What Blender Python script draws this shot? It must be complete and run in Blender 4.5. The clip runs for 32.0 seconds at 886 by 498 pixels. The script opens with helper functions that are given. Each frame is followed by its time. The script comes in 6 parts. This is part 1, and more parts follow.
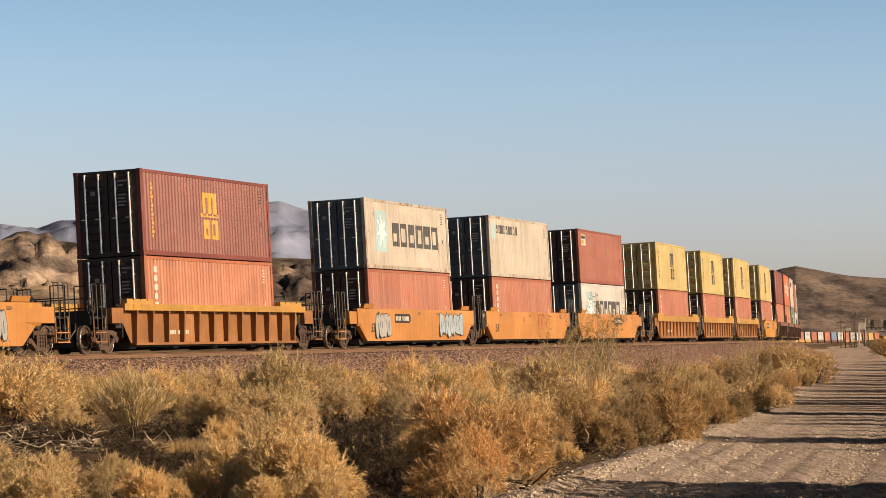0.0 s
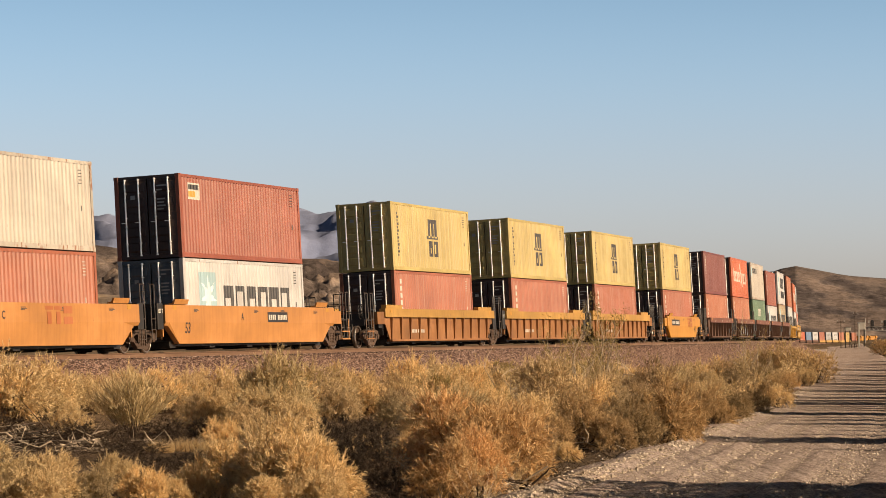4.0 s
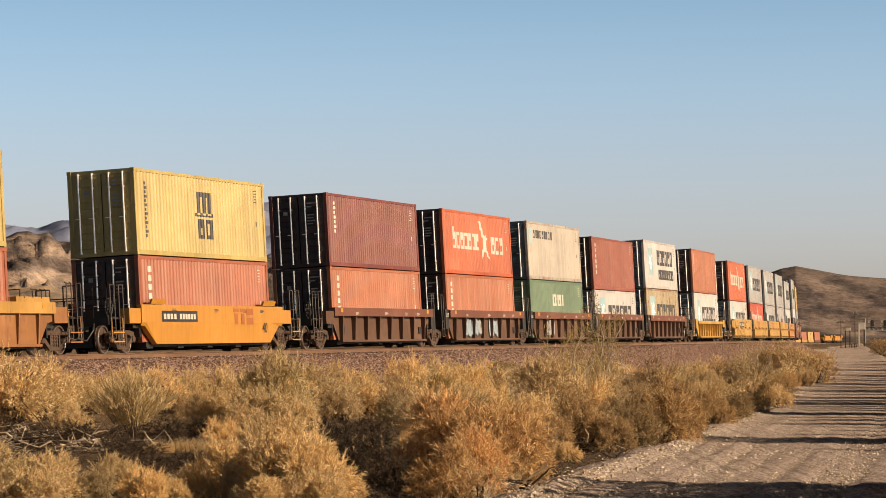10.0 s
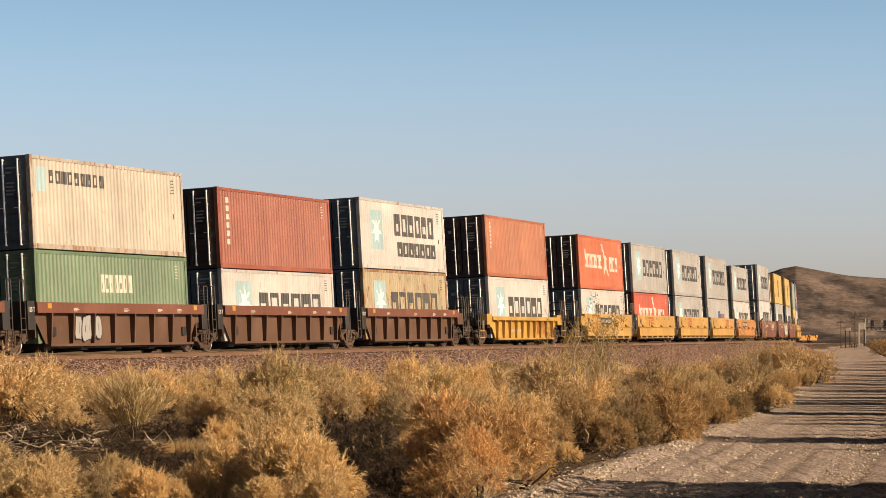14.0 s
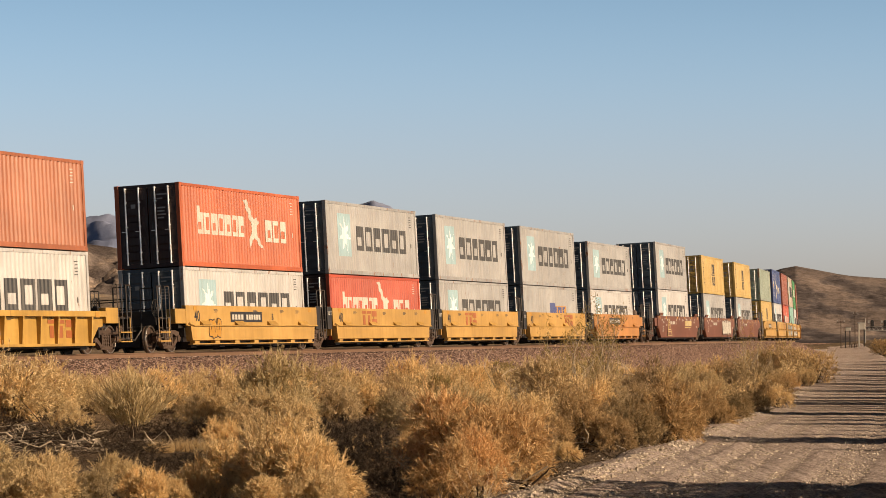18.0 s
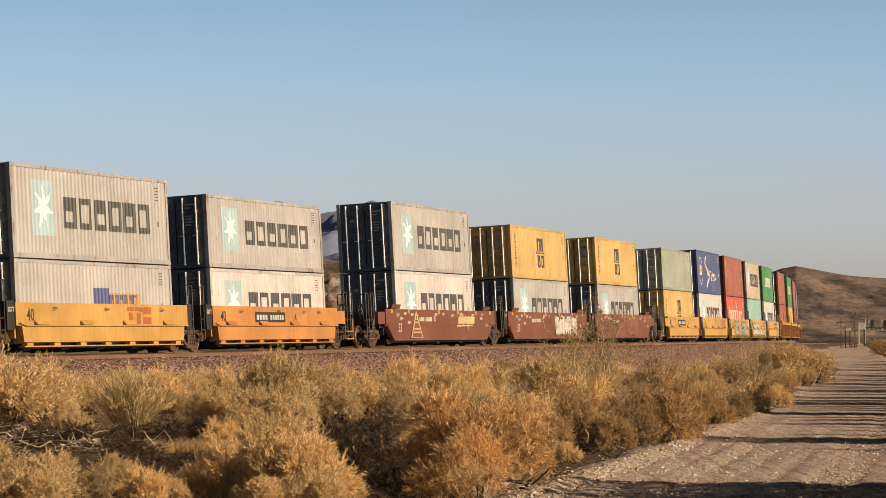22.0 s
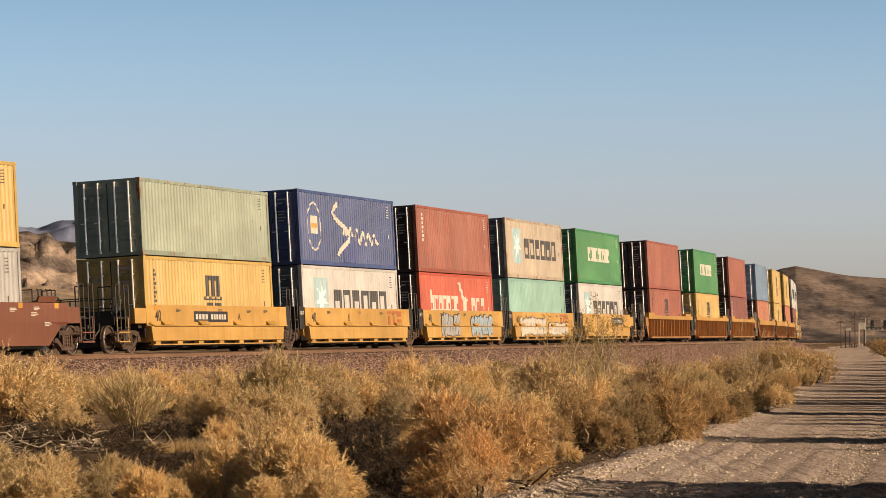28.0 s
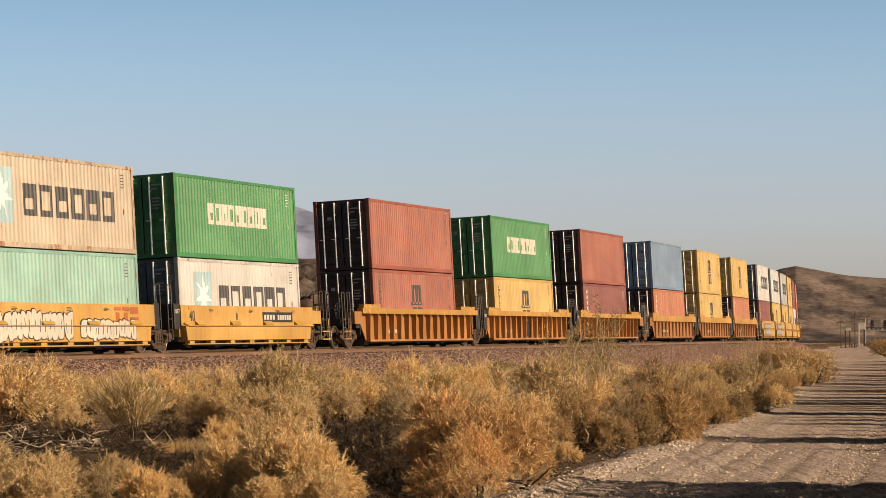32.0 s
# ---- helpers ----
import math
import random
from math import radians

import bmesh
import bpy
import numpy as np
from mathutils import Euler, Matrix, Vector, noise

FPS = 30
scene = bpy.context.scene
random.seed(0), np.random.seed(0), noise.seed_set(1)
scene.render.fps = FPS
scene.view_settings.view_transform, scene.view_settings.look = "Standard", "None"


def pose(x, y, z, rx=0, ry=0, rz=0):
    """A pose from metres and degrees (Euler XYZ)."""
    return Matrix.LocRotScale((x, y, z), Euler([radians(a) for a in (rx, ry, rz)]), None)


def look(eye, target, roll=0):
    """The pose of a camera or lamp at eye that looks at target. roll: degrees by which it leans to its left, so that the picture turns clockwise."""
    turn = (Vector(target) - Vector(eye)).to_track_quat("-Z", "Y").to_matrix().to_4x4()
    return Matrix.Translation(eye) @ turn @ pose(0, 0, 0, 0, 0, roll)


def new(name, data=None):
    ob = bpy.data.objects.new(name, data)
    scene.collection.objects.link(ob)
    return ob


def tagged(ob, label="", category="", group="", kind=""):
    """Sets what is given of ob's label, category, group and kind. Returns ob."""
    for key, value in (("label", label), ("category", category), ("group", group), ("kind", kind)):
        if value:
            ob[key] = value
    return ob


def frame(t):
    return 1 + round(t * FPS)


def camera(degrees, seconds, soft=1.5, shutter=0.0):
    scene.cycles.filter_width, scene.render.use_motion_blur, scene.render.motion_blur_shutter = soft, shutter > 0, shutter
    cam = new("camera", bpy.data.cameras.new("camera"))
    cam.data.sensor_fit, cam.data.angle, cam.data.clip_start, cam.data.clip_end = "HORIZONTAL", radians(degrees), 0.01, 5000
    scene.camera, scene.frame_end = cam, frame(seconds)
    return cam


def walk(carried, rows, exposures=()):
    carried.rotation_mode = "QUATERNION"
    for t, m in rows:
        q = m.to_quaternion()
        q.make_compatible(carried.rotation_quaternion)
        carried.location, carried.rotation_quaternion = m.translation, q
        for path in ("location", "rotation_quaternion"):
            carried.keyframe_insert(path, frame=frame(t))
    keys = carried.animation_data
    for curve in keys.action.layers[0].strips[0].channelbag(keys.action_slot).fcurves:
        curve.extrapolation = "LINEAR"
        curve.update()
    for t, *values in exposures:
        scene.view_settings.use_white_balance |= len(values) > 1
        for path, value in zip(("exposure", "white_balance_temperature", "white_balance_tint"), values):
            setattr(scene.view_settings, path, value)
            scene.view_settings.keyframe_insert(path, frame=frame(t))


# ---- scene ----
cam = camera(16.825, 32.0, soft=0.5)
EYE = 1.6
CAM = pose(0, 0, EYE, 92.0, 0, 0)
walk(cam, [(0, CAM), (32, CAM)], [(0, 0.54, 7430, 17), (14.5, 0.54, 7430, 17), (17.5, 0.45, 7430, 17), (32, 0.45, 7430, 17)])

# ---- light ----
SUN_AZ, SUN_EL = -17.0, 23.0          # degrees from +x towards +y, and above the ground
world = bpy.data.worlds.new("desert_sky")
scene.world = world
world.use_nodes = True
wn, wl = world.node_tree.nodes, world.node_tree.links
sky = wn.new("ShaderNodeTexSky")
sky.sky_type, sky.sun_disc = "NISHITA", False
sky.sun_elevation, sky.sun_rotation = radians(SUN_EL), radians(90 - SUN_AZ)
sky.altitude, sky.air_density, sky.dust_density, sky.ozone_density = 0, 0.75, 1.3, 3.0
wn["Background"].inputs[1].default_value = 0.054
# sky scaled up at the horizon, down overhead to deepen shade, alike all round
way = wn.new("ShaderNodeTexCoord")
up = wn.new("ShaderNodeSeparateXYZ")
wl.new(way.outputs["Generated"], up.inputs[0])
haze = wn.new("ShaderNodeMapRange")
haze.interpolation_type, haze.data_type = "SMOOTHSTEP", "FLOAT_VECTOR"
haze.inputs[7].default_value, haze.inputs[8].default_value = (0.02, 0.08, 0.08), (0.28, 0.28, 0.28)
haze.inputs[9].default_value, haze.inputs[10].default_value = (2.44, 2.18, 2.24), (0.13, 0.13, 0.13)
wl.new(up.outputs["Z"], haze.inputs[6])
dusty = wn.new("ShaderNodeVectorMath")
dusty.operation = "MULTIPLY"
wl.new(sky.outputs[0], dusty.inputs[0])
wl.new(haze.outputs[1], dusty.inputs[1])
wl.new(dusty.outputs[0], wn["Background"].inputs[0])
sun = new("sun", bpy.data.lights.new("sun", "SUN"))
sun.data.energy, sun.data.angle, sun.data.color = 5.0, radians(0.55), (1.0, 0.80, 0.575)
ca, sa, ce, se = (f(radians(a)) for a in (SUN_AZ, SUN_EL) for f in (math.cos, math.sin))
sun.matrix_world = look((400 * ca * ce, 400 * sa * ce, 400 * se), (0, 0, 0))

# ---- the line of the track ----
CANT = 0.0546
SPEED = 14.823


def bend(s):
    """Curvature of the track at s metres along it."""
    if s < -60:
        return -0.000543
    if s < 190:
        return -0.000777 - 2.65e-6 * s + 4.155e-8 * s * s / 2
    if s < 343:
        return -0.00053
    if s < 950:
        return 0.0
    return 0.0005 if s < 1590 else 0.0


S0, S1, STEP = -640, 2300, 1.0
_s = np.arange(S0, S1, STEP)
_k = np.array([bend(s) for s in _s])
_th = np.cumsum(_k) * STEP
_i0 = int(-S0 / STEP)
_th += 0.27909 - _th[_i0]
_x, _y = np.cumsum(np.sin(_th)) * STEP, np.cumsum(np.cos(_th)) * STEP
_x += -0.653 - _x[_i0] - 0.8816 * np.cos(_th)
_y += 131.174 - _y[_i0] + 0.8816 * np.sin(_th)
_sc = np.clip(_s, -150, 190)
_z = EYE + 0.254 + 0.0080 * _sc - 0.25e-4 * _sc * _sc / 2 + np.where(_s > 190, 0.0033 * (_s - 190), 0) + np.where(_s < -150, 0.006 * (_s + 150), 0)


def rail(s):
    """Middle of the track at rail height: x, y, z and heading."""
    return [float(np.interp(s, _s, a)) for a in (_x, _y, _z, _th)]


def rail_pose(s):
    x, y, z, th = rail(s)
    g = (rail(s + 5)[2] - rail(s - 5)[2]) / 10
    return Matrix.Translation((x, y, z)) @ Matrix.Rotation(-th, 4, "Z") @ Matrix.Rotation(math.atan(g), 4, "X") @ Matrix.Rotation(-CANT, 4, "Y")


def rail_side(s, off, dz=0.0):
    """A point off metres to the right of the track's middle, dz above the rails."""
    x, y, z, th = rail(s)
    return (x + off * math.cos(th), y - off * math.sin(th), z + dz)


# near line of the track for the lie of the ground
_ts, _tx, _ty, _tz = _s[::4], _x[::4], _y[::4], _z[::4]


def road_edge(y):
    """x of the road's bush-side edge at y metres ahead."""
    return np.interp(y, [-60, 0, 32, 45, 69, 110, 200, 323, 420], [-13.5, -4.6, 0.55, 2.7, 6.6, 12.6, 26.0, 42.5, 54.0])


def ground_z(px, py):
    """Height of the desert floor at arrays of places."""
    px, py = np.asarray(px, float), np.asarray(py, float)
    shape = px.shape
    px, py = px.ravel(), py.ravel()
    out = np.zeros(len(px))
    for a in range(0, len(px), 4000):
        qx, qy = px[a:a + 4000, None], py[a:a + 4000, None]
        d2 = (qx - _tx) ** 2 + (qy - _ty) ** 2
        i = np.argmin(d2, axis=1)
        d = np.sqrt(d2[np.arange(len(i)), i])
        w = np.clip((d - 4) / 22, 0, 1)
        w = w * w * (3 - 2 * w)
        near = np.clip(1 - np.hypot(px[a:a + 4000], py[a:a + 4000]) / 420, 0, 1) ** 0.5
        base = _tz[i] - np.interp(_ts[i], [180, 330], [1.75, 0.6])
        rise = np.clip((np.hypot(px[a:a + 4000], py[a:a + 4000]) - 150) / 250, 0, 1)
        drop = np.clip((np.hypot(px[a:a + 4000], py[a:a + 4000]) - 430) / 170, 0, 1)
        flat = base * (1 - near) + 1.9 * rise * rise * (3 - 2 * rise) - 2.4 * drop * drop * (3 - 2 * drop)
        out[a:a + 4000] = base * (1 - w) + flat * w
    hump = 0.10 * np.sin(px * 0.21 + 1.3) * np.sin(py * 0.13) + 0.05 * np.sin(px * 0.83) * np.cos(py * 0.61 + 0.4)
    return (out + hump * np.clip(np.hypot(px, py) / 30 - 0.4, 0, 1) * np.clip((road_edge(py) - px) / 3, 0, 1)).reshape(shape)


def gz(x, y):
    return float(ground_z(np.array([x]), np.array([y]))[0])


# ---- materials ----
def material(name, rough=0.7, metal=0.0):
    m = bpy.data.materials.new(name)
    m.use_nodes = True
    n, l = m.node_tree.nodes, m.node_tree.links
    b = n["Principled BSDF"]
    b.inputs["Roughness"].default_value, b.inputs["Metallic"].default_value = rough, metal
    b.inputs["Specular IOR Level"].default_value = 0.5
    return m, n, l, b


def rgb(c, k=1.0):
    return (c[0] * k, c[1] * k, c[2] * k, 1)


def noise_at(n, l, vec, scale, detail=4, rough=0.6):
    t = n.new("ShaderNodeTexNoise")
    t.inputs["Scale"].default_value, t.inputs["Detail"].default_value, t.inputs["Roughness"].default_value = scale, detail, rough
    l.new(vec, t.inputs["Vector"])
    return t.outputs["Fac"]


def ramp(n, l, fac, stops):
    r = n.new("ShaderNodeValToRGB")
    e = r.color_ramp.elements
    while len(e) < len(stops):
        e.new(0.5)
    for k, (p, c) in zip(e, stops):
        k.position, k.color = p, c if len(c) == 4 else (*c, 1)
    l.new(fac, r.inputs[0])
    return r.outputs[0]


def mix(n, l, fac, a, b, mode="MIX"):
    x = n.new("ShaderNodeMix")
    x.data_type, x.blend_type = "RGBA", mode
    for i, v in ((0, fac), (6, a), (7, b)):
        if isinstance(v, (int, float)):
            x.inputs[i].default_value = v
        elif isinstance(v, tuple):
            x.inputs[i].default_value = v
        else:
            l.new(v, x.inputs[i])
    return x.outputs[2]


def shifted(n, l, scale):
    """Object coordinates, stretched, and shifted at random from thing to thing."""
    tc, oi = n.new("ShaderNodeTexCoord"), n.new("ShaderNodeObjectInfo")
    mul = n.new("ShaderNodeMath")
    mul.operation = "MULTIPLY"
    mul.inputs[1].default_value = 60
    l.new(oi.outputs["Random"], mul.inputs[0])
    mp = n.new("ShaderNodeMapping")
    mp.inputs["Scale"].default_value = scale
    l.new(tc.outputs["Object"], mp.inputs[0])
    add = n.new("ShaderNodeVectorMath")
    l.new(mp.outputs[0], add.inputs[0])
    l.new(mul.outputs[0], add.inputs[1])
    return add.outputs[0]


def bump(n, l, b, fac, strength, dist):
    k = n.new("ShaderNodeBump")
    k.inputs["Strength"].default_value, k.inputs["Distance"].default_value = strength, dist
    l.new(fac, k.inputs["Height"])
    l.new(k.outputs[0], b.inputs["Normal"])


def paint(name, c, rough=0.55, rust=0.25, fade=0.22, rust_col=(0.16, 0.07, 0.03), crest=0.0):
    """Weathered paint on steel: faded patches, streaks that run down, and rust where it is worn."""
    c = tuple(0.56 * v for v in c)  # scaled down evenly to balance a stronger sun
    m, n, l, b = material(name, rough)
    big = noise_at(n, l, shifted(n, l, (0.5, 0.35, 0.6)), 1.0, 5)
    streak = noise_at(n, l, shifted(n, l, (5.0, 5.0, 0.28)), 1.0, 4)
    fine = noise_at(n, l, shifted(n, l, (1, 1, 1)), 38, 3)
    pale = tuple(min(1, v * (1 + fade) + 0.02) for v in c)
    dark = tuple(v * (1 - fade) for v in c)
    col = ramp(n, l, big, [(0.3, dark), (0.52, c), (0.74, pale)])
    grime = ramp(n, l, streak, [(0.42, (1, 1, 1)), (0.72, (0.72, 0.68, 0.62))])
    col = mix(n, l, 0.6, col, grime, "MULTIPLY")
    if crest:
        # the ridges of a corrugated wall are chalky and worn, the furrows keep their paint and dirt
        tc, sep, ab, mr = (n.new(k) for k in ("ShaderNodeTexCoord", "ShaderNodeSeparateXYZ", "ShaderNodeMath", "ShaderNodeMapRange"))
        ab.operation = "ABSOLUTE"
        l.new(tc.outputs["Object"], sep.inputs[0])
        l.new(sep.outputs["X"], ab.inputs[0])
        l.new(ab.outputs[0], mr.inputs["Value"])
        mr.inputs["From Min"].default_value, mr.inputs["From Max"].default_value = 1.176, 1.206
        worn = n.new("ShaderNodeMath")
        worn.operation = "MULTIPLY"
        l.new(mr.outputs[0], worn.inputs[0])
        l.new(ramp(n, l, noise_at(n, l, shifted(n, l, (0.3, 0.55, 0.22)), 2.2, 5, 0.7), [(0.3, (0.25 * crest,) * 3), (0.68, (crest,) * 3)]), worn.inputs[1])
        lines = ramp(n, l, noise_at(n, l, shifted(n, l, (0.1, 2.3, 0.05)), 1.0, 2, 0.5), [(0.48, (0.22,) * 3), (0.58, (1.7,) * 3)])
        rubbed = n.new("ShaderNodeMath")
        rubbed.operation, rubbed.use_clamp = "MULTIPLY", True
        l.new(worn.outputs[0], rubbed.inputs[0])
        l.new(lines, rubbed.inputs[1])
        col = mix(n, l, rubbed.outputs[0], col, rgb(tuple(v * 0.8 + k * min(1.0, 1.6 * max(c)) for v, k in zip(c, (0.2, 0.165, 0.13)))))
    if rust:
        spots = noise_at(n, l, shifted(n, l, (2.2, 2.2, 0.75)), 1.6, 7, 0.72)
        edge = 0.70 - 0.16 * rust
        fac = ramp(n, l, spots, [(edge, (0, 0, 0)), (edge + 0.07, (1, 1, 1))])
        col = mix(n, l, fac, col, rgb(rust_col))
    l.new(col, b.inputs["Base Color"])
    bump(n, l, b, fine, 0.12, 0.01)
    return m


PAINTS = {
    "crimson": ((0.28, 0.07, 0.052), 0.1), "brick": ((0.52, 0.165, 0.086), 0.12), "orange_red": ((0.56, 0.185, 0.082), 0.1),
    "brown_red": ((0.42, 0.115, 0.064), 0.1), "cream": ((0.64, 0.61, 0.54), 0.5), "white": ((0.72, 0.745, 0.76), 0.3),
    "grey": ((0.51, 0.535, 0.55), 0.4), "lemon": ((0.68, 0.55, 0.20), 0.08), "yellow": ((0.72, 0.50, 0.145), 0.08), "vermilion": ((0.72, 0.165, 0.055), 0.12),
    "red": ((0.70, 0.11, 0.045), 0.12), "green": ((0.05, 0.33, 0.105), 0.1), "dark_green": ((0.17, 0.30, 0.185), 0.2), "sage": ((0.40, 0.50, 0.41), 0.4),
    "mint": ((0.31, 0.63, 0.57), 0.25), "navy": ((0.06, 0.11, 0.32), 0.25), "blue": ((0.20, 0.34, 0.54), 0.25), "beige": ((0.62, 0.545, 0.435), 0.5),
    "rusty_cream": ((0.56, 0.48, 0.30), 0.95)}
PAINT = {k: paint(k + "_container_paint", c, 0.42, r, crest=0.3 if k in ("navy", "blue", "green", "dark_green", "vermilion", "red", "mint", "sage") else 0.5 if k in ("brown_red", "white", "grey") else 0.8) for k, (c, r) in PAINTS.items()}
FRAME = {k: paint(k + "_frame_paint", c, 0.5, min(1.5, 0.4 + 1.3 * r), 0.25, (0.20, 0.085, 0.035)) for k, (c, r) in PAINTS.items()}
# maroon is near black: the shade on the door end is in its colour
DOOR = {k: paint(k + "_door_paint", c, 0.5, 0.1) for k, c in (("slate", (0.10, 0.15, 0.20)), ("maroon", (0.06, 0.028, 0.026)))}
WELL = {
    "orange": paint("orange_well_paint", (0.68, 0.31, 0.085), 0.55, 0.3, 0.2), "deep_orange": paint("deep_orange_well_paint", (0.74, 0.35, 0.05), 0.5, 0.05, 0.15),
    "yellow": paint("yellow_well_paint", (0.70, 0.42, 0.11), 0.55, 0.3, 0.22), "gold": paint("gold_well_paint", (0.70, 0.42, 0.09), 0.6, 0.6, 0.3),
    "rust": paint("rusty_brown_well_paint", (0.40, 0.175, 0.055), 0.7, 0.95, 0.3, (0.17, 0.07, 0.03)), "brown": paint("red_brown_well_paint", (0.24, 0.085, 0.047), 0.6, 0.3, 0.2),
    "dark_brown": paint("dark_brown_well_paint", (0.155, 0.078, 0.046), 0.7, 0.4, 0.25), "tan": paint("tan_well_paint", (0.52, 0.24, 0.07), 0.6, 0.4, 0.25)}
CHORD = paint("amber_chord_paint", (0.62, 0.35, 0.08), 0.6, 0.55, 0.25)
BLACK = paint("black_steel", (0.022, 0.02, 0.02), 0.6, 0.2, 0.3)
IRON = paint("rusty_iron", (0.10, 0.058, 0.038), 0.8, 0.5, 0.35)
HANDRAIL = paint("worn_handrail_paint", (0.075, 0.055, 0.042), 0.4, 0.2, 0.3)
SEAL = paint("black_seal", (0.02, 0.02, 0.022), 0.6, 0)
ZINC = material("galvanised_steel", 0.3, 0.45)[0]
ZINC.node_tree.nodes["Principled BSDF"].inputs["Base Color"].default_value = (0.88, 0.87, 0.84, 1)
RAIL = paint("rusty_rail", (0.24, 0.135, 0.08), 0.7, 0.3, 0.25)
TREAD = material("polished_wheel_steel", 0.3, 0.9)[0]
TREAD.node_tree.nodes["Principled BSDF"].inputs["Base Color"].default_value = (0.5, 0.46, 0.42, 1)
INK = {k: paint(k + "_marking", c, 0.55, 0.0, 0.12) for k, c in (
    ("black", (0.03, 0.03, 0.035)), ("charcoal", (0.05, 0.055, 0.06)), ("white", (0.80, 0.78, 0.70)), ("sky", (0.44, 0.71, 0.82)), ("pale", (0.98, 1.15, 1.25)), ("lemon", (0.85, 0.68, 0.30)), ("gold", (0.78, 0.45, 0.06)),
    ("silver", (0.50, 0.53, 0.55)), ("ice", (0.45, 0.60, 0.72)), ("red", (0.50, 0.06, 0.03)), ("cobalt", (0.06, 0.10, 0.35)), ("amber", (0.75, 0.38, 0.05)), ("faded_red", (0.55, 0.17, 0.05)), ("maroon", (0.24, 0.085, 0.047)))}


# ---- mesh helpers ----
class Shape:
    """Collects corners and faces of one mesh."""

    def __init__(self):
        self.v, self.f = [], []

    def add(self, v, f):
        o = len(self.v)
        self.v += v
        self.f += [tuple(i + o for i in q) for q in f]
        return self

    def box(self, x0, x1, y0, y1, z0, z1, c=0.0):
        """A box with its long upright edges cut by c."""
        if not c:
            return self.add([(x, y, z) for z in (z0, z1) for x, y in ((x0, y0), (x1, y0), (x1, y1), (x0, y1))],
                            [(3, 2, 1, 0), (4, 5, 6, 7), (0, 1, 5, 4), (1, 2, 6, 5), (2, 3, 7, 6), (3, 0, 4, 7)])
        ring = [(x0 + c, y0), (x1 - c, y0), (x1, y0 + c), (x1, y1 - c), (x1 - c, y1), (x0 + c, y1), (x0, y1 - c), (x0, y0 + c)]
        return self.sweep([[(x, y, z) for x, y in ring] for z in (z0, z1)])

    def sweep(self, rings, caps=True):
        """A skin over closed rings of equal count."""
        n = len(rings[0])
        v = [tuple(p) for r in rings for p in r]
        f = [(k * n + i, k * n + (i + 1) % n, (k + 1) * n + (i + 1) % n, (k + 1) * n + i) for k in range(len(rings) - 1) for i in range(n)]
        if caps:
            f += [tuple(range(n - 1, -1, -1)), tuple(range((len(rings) - 1) * n, len(rings) * n))]
        return self.add(v, f)

    def prism(self, poly, a0, a1, axis="x"):
        """A flat outline pushed along an axis; the outline's pairs are the other two axes in order."""
        put = {"x": lambda p, a: (a, p[0], p[1]), "y": lambda p, a: (p[0], a, p[1]), "z": lambda p, a: (p[0], p[1], a)}[axis]
        return self.sweep([[put(p, a0) for p in poly], [put(p, a1) for p in poly]])

    def tube(self, pts, r, n=6):
        pts = [Vector(p) for p in pts]
        rings = []
        for i, p in enumerate(pts):
            d = (pts[min(i + 1, len(pts) - 1)] - pts[max(i - 1, 0)]).normalized()
            a = d.orthogonal().normalized() if abs(d.z) > 0.95 else d.cross(Vector((0, 0, 1))).normalized()
            b = d.cross(a)
            rr = r[i] if isinstance(r, (list, tuple)) else r
            rings.append([tuple(p + (a * math.cos(t) + b * math.sin(t)) * rr) for t in (2 * math.pi * k / n for k in range(n))])
        return self.sweep(rings)

    def lathe(self, prof, n=24, at=(0, 0, 0)):
        """A turned body round the x axis; prof: pairs of x and radius."""
        rings = [[(at[0] + x, at[1] + r * math.cos(t), at[2] + r * math.sin(t)) for t in (2 * math.pi * k / n for k in range(n))] for x, r in prof]
        return self.sweep(rings)

    def mesh(self, name, smooth=False):
        m = bpy.data.meshes.new(name)
        m.from_pydata(self.v, [], self.f)
        b = bmesh.new()
        b.from_mesh(m)
        bmesh.ops.recalc_face_normals(b, faces=b.faces)
        b.to_mesh(m)
        b.free()
        if smooth:
            m.polygons.foreach_set("use_smooth", [True] * len(m.polygons))
        m.materials.append(None)
        return m


MESHES = {}


def shared(key, make, smooth=False):
    """The mesh kept under key, made when first asked for."""
    if key not in MESHES:
        MESHES[key] = make().mesh(key if isinstance(key, str) else "_".join(str(k) for k in key), smooth)
    return MESHES[key]


def part(name, data, mat, parent=None, label="", at=None):
    if isinstance(data, Shape):
        data = data.mesh(name)
    ob = new(name, data)
    ob.parent = parent
    if at is not None:
        ob.matrix_basis = at
    ob.material_slots[0].link = "OBJECT"
    ob.material_slots[0].material = mat
    if label:
        tagged(ob, label)
    return ob


def thing(name, label, category, group="", kind=""):
    return tagged(new(name), label, category, group, kind)


def text_mesh(word, size):
    """Flat letters of the built-in font, upright in the y-z plane, facing +x."""
    key = ("word", word, size)
    if key not in MESHES:
        cu = bpy.data.curves.new("word", "FONT")
        cu.body, cu.size, cu.resolution_u, cu.offset = word, size, 3, 0.006
        ob = bpy.data.objects.new("word", cu)
        scene.collection.objects.link(ob)
        me = bpy.data.meshes.new_from_object(ob.evaluated_get(bpy.context.evaluated_depsgraph_get()))
        me.transform(Matrix(((0, 0, 1, 0), (1, 0, 0, 0), (0, 1, 0, 0), (0, 0, 0, 1))))
        me.materials.clear()
        me.materials.append(None)
        bpy.data.objects.remove(ob)
        MESHES[key] = me
    return MESHES[key]

# ---- containers ----
CL = 12.192
HC, ST = 2.896, 2.591
PITCH = 0.2782


